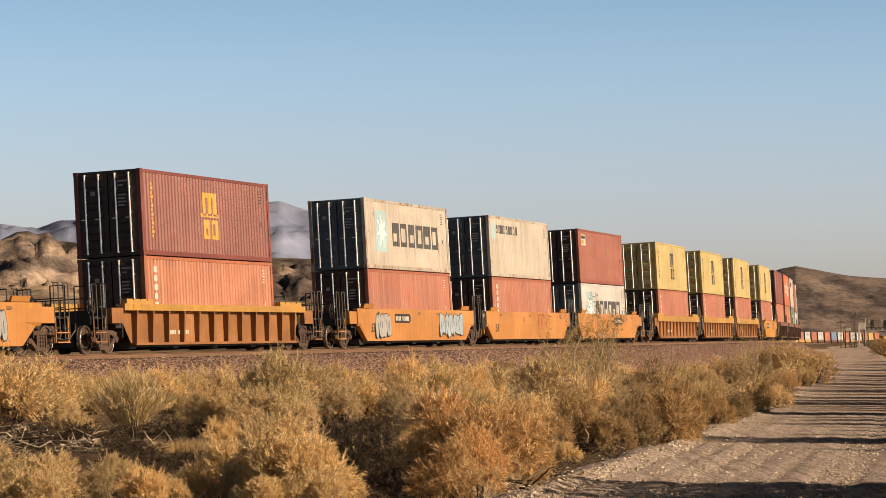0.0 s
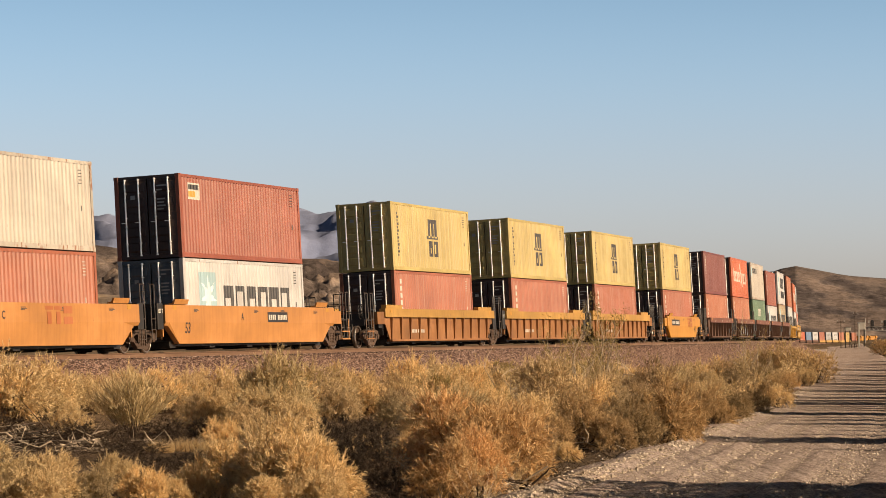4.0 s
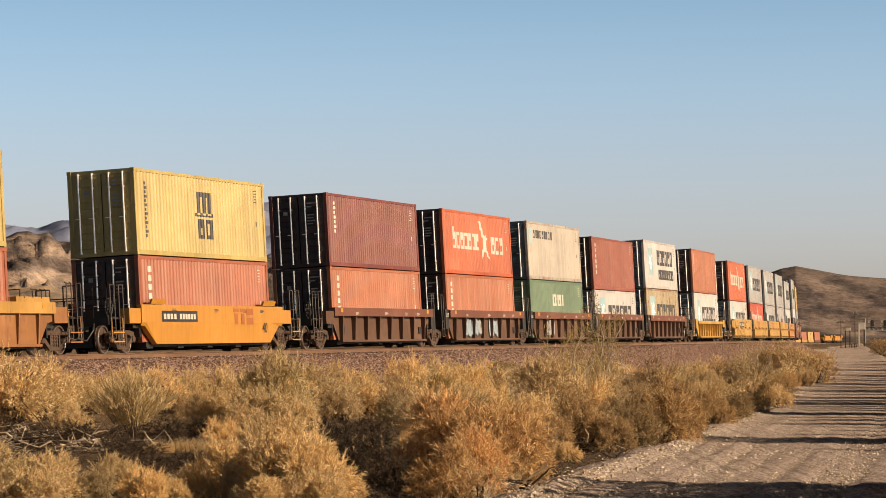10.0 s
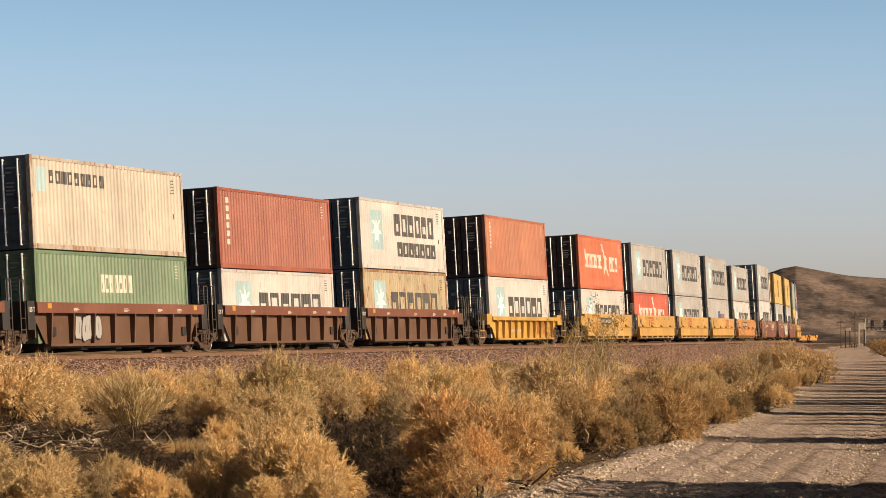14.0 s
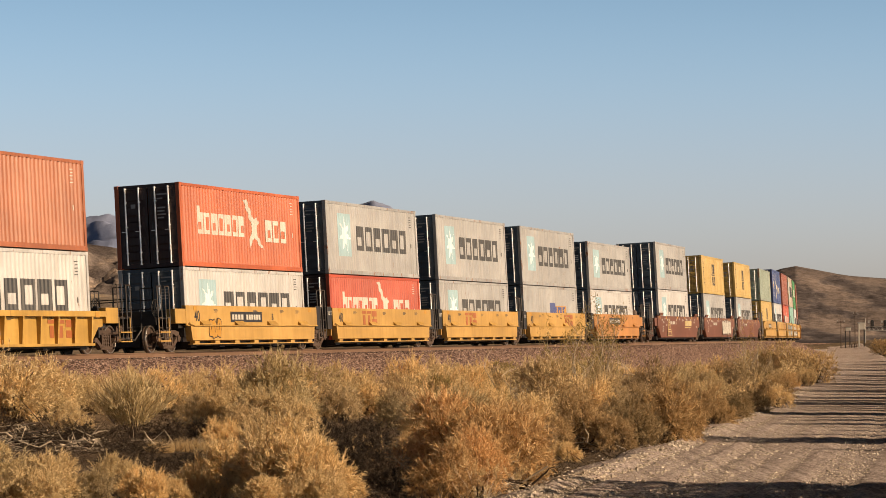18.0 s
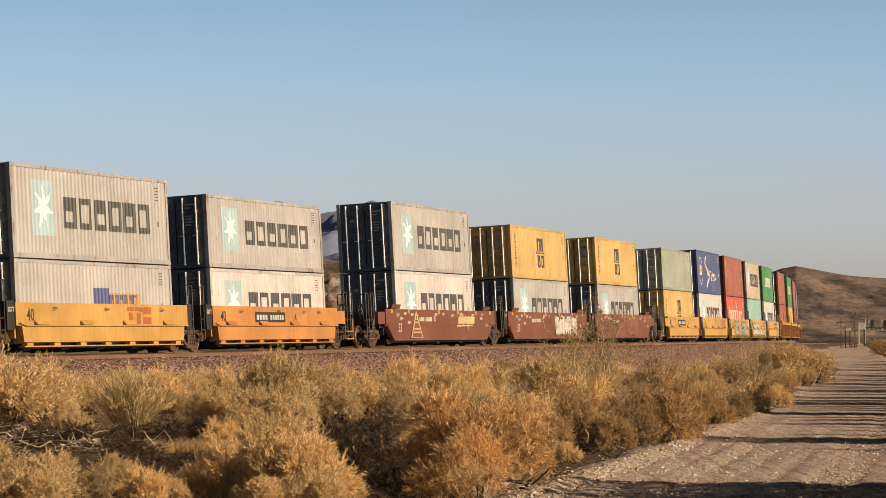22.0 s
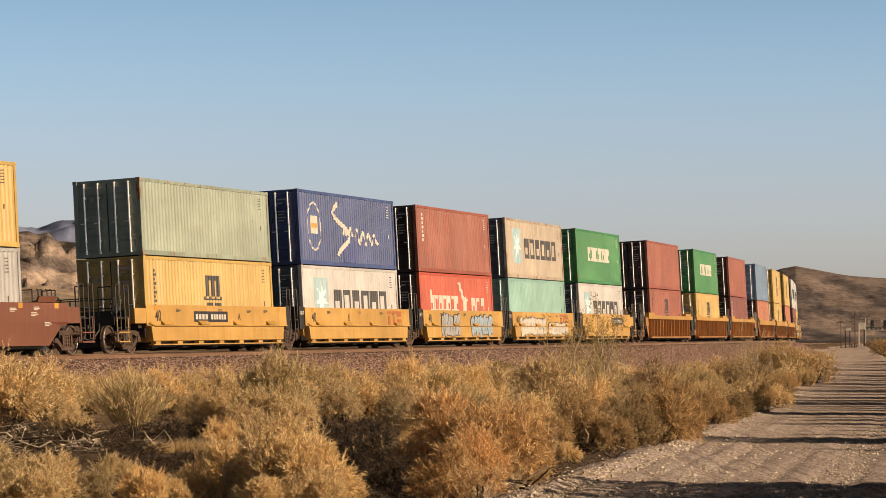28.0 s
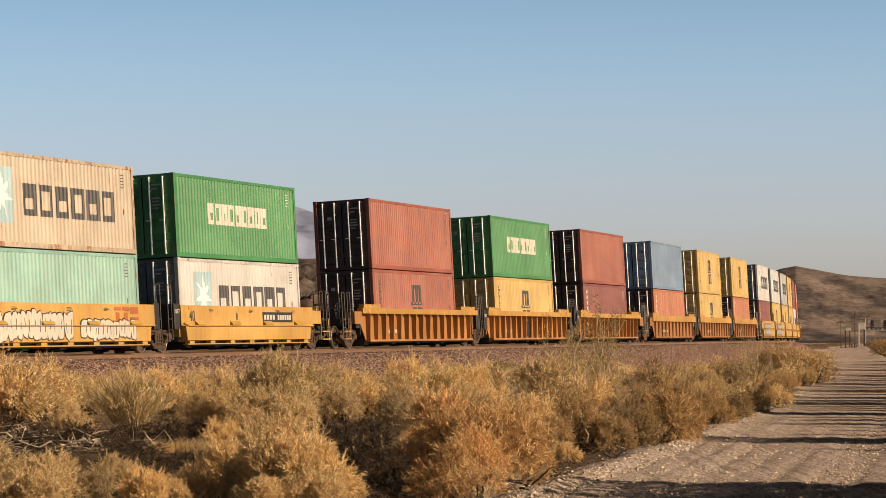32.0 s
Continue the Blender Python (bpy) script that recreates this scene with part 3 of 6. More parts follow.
def flat_polys(polys, x):
    sh = Shape()
    for k, q in enumerate(polys):
        sh.prism(q, x + 0.0015 * (k % 2), x + 0.003 + 0.0015 * (k % 2), "x")
    return sh


def plate_bars():
    sh = Shape()
    for i in range(4):
        sh.box(0, 0.003, 0.10 + i * 0.20, 0.24 + i * 0.20, 0.09, 0.27)
    for i in range(6):
        sh.box(0, 0.003, 1.05 + i * 0.165, 1.17 + i * 0.165, 0.09, 0.27)
    return sh


def small_bars():
    sh = Shape()
    for i, w in enumerate((0.5, 0.62, 0.4)):
        sh.box(0, 0.003, 0, w, -i * 0.09, -i * 0.09 + 0.05)
    return sh


def well(kind, colour, L, front, back, rear_truck, size="", letter="", plate=None, logo=None, tags=(), near=True):
    """A well car unit. front/back: 'joint' or 'coupler'; rear_truck: how far past its middle the shared bogie stands."""
    words = {"smooth": "smooth-sided", "ledge": "smooth-sided", "ribbed": "ribbed", "panel": "ribbed"}[kind]
    tint = {"orange": "orange", "deep_orange": "bright orange", "yellow": "yellow-orange", "gold": "rust-stained yellow", "rust": "rusty brown", "brown": "red-brown", "dark_brown": "dark brown", "tan": "tan-orange"}[colour]
    ob = thing("well_car", f"{tint} {words} steel well car {'with graffiti ' if tags else ''}on the rails", "rail car", "well cars of the train")
    mat, e = WELL[colour], L / 2
    low = colour == "gold"  # an older, lower car
    deep = colour == "tan" or front == back == "coupler"  # deep ribs; the others have shallow ones below a tall chord
    inset = 0.0 if low else (-0.06 if deep else 0.05) if kind == "ribbed" else -0.03
    squat = Matrix.Translation((0, 0, 0.06)) @ Matrix.Diagonal((1, 1, 0.8, 1)) if low else Matrix()
    dz = -0.27 if low else 0.0
    xs = {"smooth": 1.502, "ledge": 1.472, "ribbed": 1.333, "panel": 1.333}[kind]
    for sx in (1, -1):
        if kind in ("smooth", "ledge"):
            side = part("side_panel", shared(("side_panel", kind, L, sx), lambda: smooth_side(L, sx, kind == "ledge")), mat, ob)
            if kind == "ledge" and near:
                for i in range(4):
                    y = -e + 1.7 + i * (L - 3.4) / 3
                    part("gusset", shared(("gusset", sx), lambda: gusset(sx)), mat, side, "", Matrix.Translation((0, y, 0)))
                for i in range(7):
                    y = -e + 0.9 + i * (L - 1.8) / 6
                    part("sill_block", shared(("sill_block", sx), lambda: Shape().box(*sorted((sx * 1.30, sx * 1.475)), -0.22, 0.22, 0.262, 0.352)), mat, side, "", Matrix.Translation((0, y, 0)))
                part("sill_rail", shared(("sill_rail", sx, L), lambda: Shape().box(*sorted((sx * 1.30, sx * 1.48)), -e + 0.5, e - 0.5, 0.225, 0.26)), mat, side)
                part("air_pipe", shared(("air_pipe", sx, L), lambda: Shape().tube([(sx * 1.53, -e + 0.15, 0.96), (sx * 1.53, -e + 0.6, 0.87), (sx * 1.53, e - 0.1, 0.87)], 0.022, 6)), mat, side, "thin air pipe along the side")
        else:
            side = part("web_plate", shared(("web_plate", L, sx), lambda: web(L, sx)), mat, ob, "", squat @ Matrix.Translation((sx * inset, 0, 0)))
            ch = CHORD if kind == "ribbed" and colour != "gold" else WELL["brown"] if kind == "panel" else mat
            z0 = (1.37 if deep else 1.24) if kind == "ribbed" else 1.26
            part("top_chord", shared(("top_chord", kind, L, sx, z0), lambda: Shape().box(*sorted((sx * 1.26, sx * 1.52)), -e, e, z0, 1.59)), ch, ob, "amber top chord" if ch is CHORD else "", squat)
            part("bottom_sill", shared(("bottom_sill", L, sx), lambda: Shape().box(*sorted((sx * 1.24, sx * 1.47)), -e + 0.95, e - 0.95, 0.235, 0.315)), mat, ob)
            if near:
                n = round((L - 2.2) / (1.25 if colour == "gold" else 1.1 if colour == "tan" else 1.35 if kind == "ribbed" else 1.55)) + 1
                for i in range(n):
                    y = -e + 1.1 + i * (L - 2.2) / (n - 1)
                    part("rib", shared(("rib", kind, sx, z0), lambda: Shape().prism([(sx * 1.26, 0.315), (sx * 1.43, 0.315), (sx * 1.50, z0), (sx * 1.26, z0)], -0.045, 0.045, "y")), mat, side, "", Matrix.Translation((-sx * inset, y, 0)))
                if kind == "panel":
                    for y in (-e + 1.45, e - 1.45):
                        part("jack_pad", shared(("jack_pad", sx), lambda: Shape().box(*sorted((sx * 1.334, sx * 1.40)), -0.16, 0.16, 0.56, 0.84, 0.02)), BLACK, side, "", Matrix.Translation((0, y, 0)))
        if near and kind not in ("panel", "ledge") and colour != "gold":
            for y in (-e + 1.45, e - 1.45):
                if kind == "ribbed":
                    part("guide_bar", shared(("guide_bar", sx), lambda: guide_bar(sx)), CHORD, ob, "amber guide bar", Matrix.Translation((0, y, 0)))
                else:
                    part("guide_lip", shared(("guide_lip", sx), lambda: guide(sx)), mat, ob, "", Matrix.Translation((0, y, 0.02)))
    part("underframe", shared(("underframe", L), lambda: beams(L)), BLACK, ob)
    for k, how in ((-1, front), (1, back)):
        # coupler-end bulkheads are black instead of car paint: shade put into the colour
        part("bulkhead", shared(("bulkhead", k, L), lambda: Shape().box(-1.30, 1.30, *sorted((k * (e - 0.28), k * (e - 0.2))), 0.5, 1.45)), BLACK if how == "coupler" else mat, ob)
        reach = e + (0.75 if how == "joint" else 2.35)
        # at coupler ends the beam's black stands for the shade below the boxes
        part("draft_beam", shared(("draft_beam", k, L, how), lambda: Shape().box(-0.42, 0.42, *sorted((k * (e - 0.2), k * reach)), 0.72, 1.06, 0.03).box(-1.28, 1.28, *sorted((k * (e - 0.2), k * (e + 0.28))), 0.80, 1.20)), BLACK, ob)
        if how == "coupler":
            truck(ob, k * (e + 0.75), near)
            part("coupler", shared(("coupler", k, L), lambda: coupler(k, e)), IRON, ob)
            if near:
                part("platform", shared(("platform", k, L), lambda: platform(k, e)), BLACK, ob)
                for sx in (1, -1):
                    part("end_step", shared(("end_step", k, sx, L), lambda: end_step(k, sx, e)), mat, ob)
                    for dy in (1.35, 2.05):
                        part("grab_ladder", shared("grab_ladder", ladder), HANDRAIL, ob, "", Matrix.Translation((sx * 1.36, k * (e + dy), 0)))
                part("end_railing", shared(("end_railing", k, L), lambda: end_railing(k, e)), BLACK, ob)
                part("air_hose", shared(("air_hose", k, L), lambda: Shape().tube([(0.75, k * (e + 2.2), 1.1), (0.82, k * (e + 2.45), 0.75), (0.7, k * (e + 2.75), 0.42), (0.5, k * (e + 3.05), 0.5)], 0.03, 6)), BLACK, ob, "black rubber air hose")
                part("brake_wheel", shared("brake_wheel", hand_wheel), BLACK, ob, "black hand brake wheel", Matrix.Translation((0.72, k * (e + 0.9), 1.5)))
                if k > 0 and kind == "ledge":
                    part("air_tank", shared("air_tank", lambda: Shape().lathe([(-0.45, 0.06), (-0.43, 0.20), (-0.36, 0.29), (0.36, 0.29), (0.43, 0.20), (0.45, 0.06)], 20), True), IRON, ob, "rusty black air tank", Matrix.Translation((0.75, e + 0.75, 1.62)))
                    part("tank_cradle", shared("tank_cradle", lambda: Shape().box(-0.3, -0.22, -0.25, 0.25, -0.5, -0.2).box(0.22, 0.3, -0.25, 0.25, -0.5, -0.2)), BLACK, ob, "", Matrix.Translation((0.75, e + 0.75, 1.62)))
        elif near:
            for sx in (1, -1):
                part("joint_ladder", shared(("joint_ladder", k), lambda: ladder(0.4, 2.25)), HANDRAIL, ob, "", Matrix.Translation((sx * 1.34, k * (e + 0.66), 0)))
            part("end_box", shared(("end_box", k, L), lambda: Shape().box(0.82, 1.44, *sorted((k * (e + 0.02), k * (e + 0.50))), 0.75, 1.62, 0.02)), BLACK, ob, "black end box with white stencil")
            if k < 0:
                part("stencil", text_mesh("125 T", 0.19), INK["white"], ob, "", Matrix.Translation((1.444, -e - 0.49, 1.30)))
    if rear_truck:
        truck(ob, rear_truck, near)
    if near:
        zt = 0.56 if kind != "panel" else 0.5
        if kind == "ribbed":
            part("plate_mark", shared("plate_mark", plate_bars), INK["white"], ob, "", Matrix.Translation((1.337 if colour == "gold" else 1.337 + inset, -e + 4.0, 0.52)) @ Matrix.Diagonal((1, 1, 0.8, 1)))["kind"] = "stuff"
        if size and colour != "deep_orange":
            part("size_number", text_mesh(size, 0.52), INK["white" if colour in ("brown", "dark_brown") else "black"], ob, "", Matrix.Translation((xs + 0.004, -e + 1.15 if kind != "ledge" else -e + 0.75, 1.03 if kind == "ledge" else zt)) if kind != "smooth" else Matrix.Translation((1.478, -e + 1.75, 0.62)) @ Matrix.Rotation(0.083, 4, "Y"))
        if colour == "deep_orange":
            part("size_number", text_mesh(size, 0.52), INK["black"], ob, "", Matrix.Translation((1.478, e - 2.2, 0.62)) @ Matrix.Rotation(0.083, 4, "Y"))
        if letter:
            part("unit_letter", text_mesh(letter, 0.34), INK["white" if colour in ("brown", "dark_brown") else "black"], ob, "", Matrix.Translation((xs + 0.004, 1.7 if plate == "mid" else -1.5, 1.08)))
        if plate is not None:
            y = {"fore": -e + 1.7, "front": -3.6, "mid": -2.5, "back": 1.2}[plate]
            wide = 1.5 if kind == "ledge" or plate == "fore" else 1.0
            p = part("number_plate", Shape().box(xs + 0.001, xs + 0.005, y, y + 2.12 * wide, 1.0, 1.37), INK["black"], ob, "black plate with white bars")
            part("plate_mark", shared("plate_mark", plate_bars), INK["white"], p, "", Matrix.Translation((xs + 0.006, y, 1.0)) @ Matrix.Diagonal((1, wide, 1, 1)))["kind"] = "stuff"
        if logo is not None:
            y = logo
            part("block_logo", shared(("block_logo", kind), lambda: flat_polys([rect(0, 0.55, 0.44, 0.56), rect(0.12, 0.42, 0.0, 0.38), rect(0.65, 1.2, 0.44, 0.56), rect(0.77, 1.07, 0, 0.38), rect(1.3, 1.95, 0.33, 0.56), rect(1.3, 1.95, 0.0, 0.23)], 0)), INK["faded_red"], ob, "faded red block logo", Matrix.Translation((xs + 0.004, y, 0.50 if low else 0.92)))
        for y in (-0.2, 2.6, -e + 2.6, e - 2.4):
            part("stencil_mark", shared("stencil_mark", small_bars), INK["white" if colour in ("brown", "dark_brown") else "charcoal"], ob, "", Matrix.Translation((xs + 0.003 if kind != "panel" else 1.523, y, 1.42 if kind in ("smooth", "ledge") else 1.40 + dz)) @ Matrix.Diagonal((1, 0.7, 0.45, 1)))["kind"] = "stuff"
        if colour == "brown":
            part("plate_mark", shared("plate_mark", plate_bars), INK["white"], ob, "", Matrix.Translation((xs + 0.004, -3.9, 0.98)))["kind"] = "stuff"
            for y, z in ((-e + 1.5, 1.36), (-e + 2.0, 1.22), (-e + 3.6, 1.38), (-4.4, 1.36), (-1.4, 1.40), (1.2, 1.36), (2.9, 1.40), (4.6, 1.38), (e - 2.6, 1.25), (e - 1.7, 0.95), (-e + 3.1, 1.05)):
                part("stencil_mark", shared("stencil_mark", small_bars), INK["white"], ob, "", Matrix.Translation((xs + 0.003, y, z)) @ Matrix.Diagonal((1, 0.8, 0.5, 1)))["kind"] = "stuff"
            if letter == "B":
                tri = [(-5.15, 0.36), (-3.35, 0.36), (-4.25, 1.52)]
                inset = lambda q: [(-4.25 + (a + 4.25) * q, 0.36 + (b - 0.36) * q + 0.12 * (1 - q)) for a, b in tri]
                bands = [[(-4.25 - w, z), (-4.25 + w, z), (-4.25 + w * 0.92, z + 0.05), (-4.25 - w * 0.92, z + 0.05)] for w, z in ((0.52, 0.58), (0.46, 0.72), (0.3, 1.0), (0.22, 1.14))]
                for nm, polys, ink, lift in (("graffiti_outline", [tri], "lemon", 0.004), ("graffiti_fill", [inset(0.84)], "maroon", 0.008), ("graffiti_slit", bands, "lemon", 0.012)):
                    tagged(part(nm, flat_polys(polys, xs + lift), INK[ink], ob, "loose painted graffiti"), kind="stuff")
                part("block_logo", flat_polys([[(2.3, 0.98), (5.0, 0.98), (5.12, 1.3), (2.42, 1.3)], [(2.1, 0.84), (4.7, 0.88), (4.7, 0.92), (2.1, 0.92)]], xs + 0.004), INK["lemon"], ob, "pale golden slanted block logo")
                part("graffiti_line", flat_polys([stroke([(2.9, 1.5), (3.1, 0.95), (3.5, 1.35), (3.9, 0.7), (4.2, 1.55)], 0.05)], xs + 0.01), INK["white"], ob, "thin painted scrawl")
            for y in (-e + 3.2, -0.9, 2.2, 5.2):
                part("reflector", shared("reflector", lambda: Shape().box(0, 0.004, 0, 0.3, 0, 0.16)), INK["amber"], ob, "amber reflective strip", Matrix.Translation((xs + 0.002, y, 1.40)))
        for y in (-e + 0.7, e - 0.95):
            part("reflector", shared("reflector", lambda: Shape().box(0, 0.004, 0, 0.3, 0, 0.16)), INK["amber"], ob, "amber reflective strip", Matrix.Translation((1.525 if kind in ("ribbed", "panel") else xs + 0.002, y, 1.40 + dz)))
        for seed, y, w, h, ink in tags:
            for nm, shapes, tint, lift in zip(("graffiti_outline", "graffiti_fill", "graffiti_slit"), tag_shape(seed, w, h), ("black", ink, "black") if ink != "gold" else ("gold", "maroon", "gold"), (0.004, 0.009, 0.014)):
                bit = part(nm, flat_polys([[(y + a, 0.40 + b) for a, b in q] for q in shapes], xs + lift + (0.02 if kind == "ledge" else 0)), INK[tint], ob, "loose painted graffiti")
                bit["kind"] = "stuff"
    WELLS.append(ob)
    return ob


def beams(L):
    """The well's floor: one plate with cross beams standing below it."""
    low, e = [], L / 2 - 0.95
    for i in range(5):
        y = -e + 0.3 + i * (2 * e - 0.6) / 4
        low += [(y - 0.25, 0.19), (y - 0.25, 0.13), (y + 0.25, 0.13), (y + 0.25, 0.19)]
    return Shape().prism([(-e, 0.345), (-e, 0.19)] + low + [(e, 0.19), (e, 0.345)], -1.2, 1.2, "x")


def platform(k, e):
    y0, y1 = sorted((k * (e + 0.3), k * (e + 2.3)))
    return Shape().box(-1.30, 1.30, y0, y1, 1.10, 1.15).box(-1.3, 1.3, *sorted((k * (e + 2.22), k * (e + 2.3))), 0.9, 1.1)


def end_step(k, sx, e):
    sh = Shape()
    x = sx * 1.34
    for dy in (1.25, 2.15):
        sh.tube([(x, k * (e + dy), 1.15), (x, k * (e + dy), 0.35)], 0.025, 6)
    for z in (0.36, 0.66):
        sh.box(*sorted((x - 0.06, x + 0.06)), *sorted((k * (e + 1.25), k * (e + 2.15))), z - 0.02, z + 0.02)
    sh.box(*sorted((sx * 1.10, sx * 1.46)), *sorted((k * e, k * (e + 0.95))), 0.95, 1.45)
    return sh


def end_railing(k, e):
    """A tube railing across the end platform."""
    y, sh = k * (e + 2.22), Shape()
    for x in (-1.24, -0.75, -0.25, 0.25, 0.75, 1.24):
        sh.tube([(x, y, 1.12), (x, y, 2.15 if abs(x) > 0.5 else 1.75)], 0.024, 6)
    for z in (1.45, 1.75):
        sh.tube([(-1.24, y, z), (1.24, y, z)], 0.02, 6)
    for sx in (-1, 1):
        sh.tube([(sx * 0.75, y, 2.15), (sx * 1.24, y, 2.15)], 0.02, 6)
    return sh


def coupler(k, e):
    y = lambda d: k * (e + d)
    return Shape().box(-0.12, 0.12, *sorted((y(2.3), y(2.85))), 0.74, 0.98, 0.03).prism([(-0.2, 0.7), (0.2, 0.7), (0.22, 1.0), (-0.2, 1.0)], *sorted((y(2.8), y(3.12))), "y").tube([(0.3, y(2.3), 0.8), (0.34, y(2.6), 0.5), (0.2, y(3.0), 0.45)], 0.03, 6)

# ---- ground, road and track ----
def sand_material(name, stops, speck, fine=30.0, bumpy=0.5, tracks=False, patchy=0.7):
    m, n, l, b = material(name, 0.95)
    b.inputs["Specular IOR Level"].default_value = 0.1
    tc = n.new("ShaderNodeTexCoord")
    v = tc.outputs["Object"]
    big = noise_at(n, l, v, 0.045, 6, 0.65)
    mid = noise_at(n, l, v, 0.9, 6, 0.7)
    fin = noise_at(n, l, v, fine, 3, 0.7)
    col = ramp(n, l, big, stops)
    col = mix(n, l, patchy, col, ramp(n, l, mid, [(0.30, (0.55, 0.52, 0.5)), (0.55, (1, 1, 1)), (0.75, (1.15, 1.12, 1.05))]), "MULTIPLY")
    col = mix(n, l, speck, col, ramp(n, l, fin, [(0.40, (0.42, 0.39, 0.36)), (0.52, (0.95, 0.95, 0.95)), (0.62, (1.4, 1.4, 1.36))]), "MULTIPLY")
    if tracks:
        mp = n.new("ShaderNodeMapping")
        mp.inputs["Rotation"].default_value, mp.inputs["Scale"].default_value = (0, 0, radians(9.6)), (7.0, 0.045, 1)
        l.new(v, mp.inputs[0])
        col = mix(n, l, 0.8, col, ramp(n, l, noise_at(n, l, mp.outputs[0], 1.0, 5, 0.7), [(0.38, (0.62, 0.60, 0.58)), (0.5, (0.97, 0.97, 0.97)), (0.62, (1.16, 1.16, 1.15))]), "MULTIPLY")
    l.new(col, b.inputs["Base Color"])
    bump(n, l, b, fin, bumpy, 0.05)
    return m


SAND = sand_material("desert_sand", [(0.35, (0.095, 0.068, 0.043)), (0.5, (0.15, 0.11, 0.07)), (0.65, (0.27, 0.21, 0.145))], 0.8, 12.0, 0.8, False, 1.0)
GRAVEL = sand_material("pale_road_gravel", [(0.3, (0.414, 0.347, 0.316)), (0.7, (0.518, 0.443, 0.409))], 1.0, 20.0, 1.0, True, 0.35)


def stone_material(name, stops, rough=0.9):
    m, n, l, b = material(name, rough)
    g = n.new("ShaderNodeNewGeometry")
    l.new(ramp(n, l, g.outputs["Random Per Island"], stops), b.inputs["Base Color"])
    return m


BALLAST_STONE = stone_material("ballast_stone", [(0.0, (0.0445, 0.025, 0.0229)), (0.35, (0.148, 0.0888, 0.0766)), (0.7, (0.31, 0.214, 0.18)), (1.0, (0.556, 0.427, 0.375))])
ROAD_STONE = stone_material("road_stone", [(0.0, (0.224, 0.181, 0.132)), (0.5, (0.396, 0.336, 0.265)), (1.0, (0.621, 0.552, 0.46))])


def ballast_material():
    m, n, l, b = material("crushed_ballast", 0.95)
    b.inputs["Specular IOR Level"].default_value = 0.1
    tc = n.new("ShaderNodeTexCoord")
    vo = n.new("ShaderNodeTexVoronoi")
    vo.inputs["Scale"].default_value = 15
    l.new(tc.outputs["Object"], vo.inputs["Vector"])
    sep = n.new("ShaderNodeSeparateColor")
    l.new(vo.outputs["Color"], sep.inputs[0])
    col = ramp(n, l, sep.outputs[0], [(0.0, (0.0219, 0.0137, 0.0126)), (0.35, (0.0948, 0.0549, 0.0432)), (0.7, (0.241, 0.155, 0.122)), (1.0, (0.48, 0.35, 0.285))])
    l.new(col, b.inputs["Base Color"])
    inv = n.new("ShaderNodeMath")
    inv.operation, inv.inputs[0].default_value = "SUBTRACT", 1.0
    l.new(vo.outputs["Distance"], inv.inputs[1])
    bump(n, l, b, inv.outputs[0], 1.0, 0.06)
    return m


BALLAST = ballast_material()
CREOSOTE_WOOD = paint("creosoted_wood", (0.09, 0.06, 0.045), 0.9, 0.0, 0.3)


def sheet(name, verts, faces, mat, label, category, kind="structure", smooth=True):
    me = bpy.data.meshes.new(name)
    me.from_pydata(verts, [], faces)
    if smooth:
        me.polygons.foreach_set("use_smooth", [True] * len(me.polygons))
    me.materials.append(mat)
    return tagged(new(name, me), label, category, kind=kind)


def build_ground():
    rad = np.concatenate([[0.0], np.geomspace(3, 120, 70), np.geomspace(124, 4700, 60)])
    ang = np.radians(np.concatenate([np.linspace(-16, 16, 129), np.linspace(18, 342, 60)]))
    A, R = np.meshgrid(ang, rad)
    X, Y = R * np.sin(A), R * np.cos(A)
    Z = ground_z(X, Y)
    n = len(ang)
    v = np.stack([X, Y, Z], -1).reshape(-1, 3).tolist()
    f = [(i * n + j, (i + 1) * n + j, (i + 1) * n + (j + 1) % n, i * n + (j + 1) % n) for i in range(len(rad) - 1) for j in range(n)]
    sheet("ground", v, f, SAND, "dry sandy desert ground between scrub bushes", "ground")


build_ground()


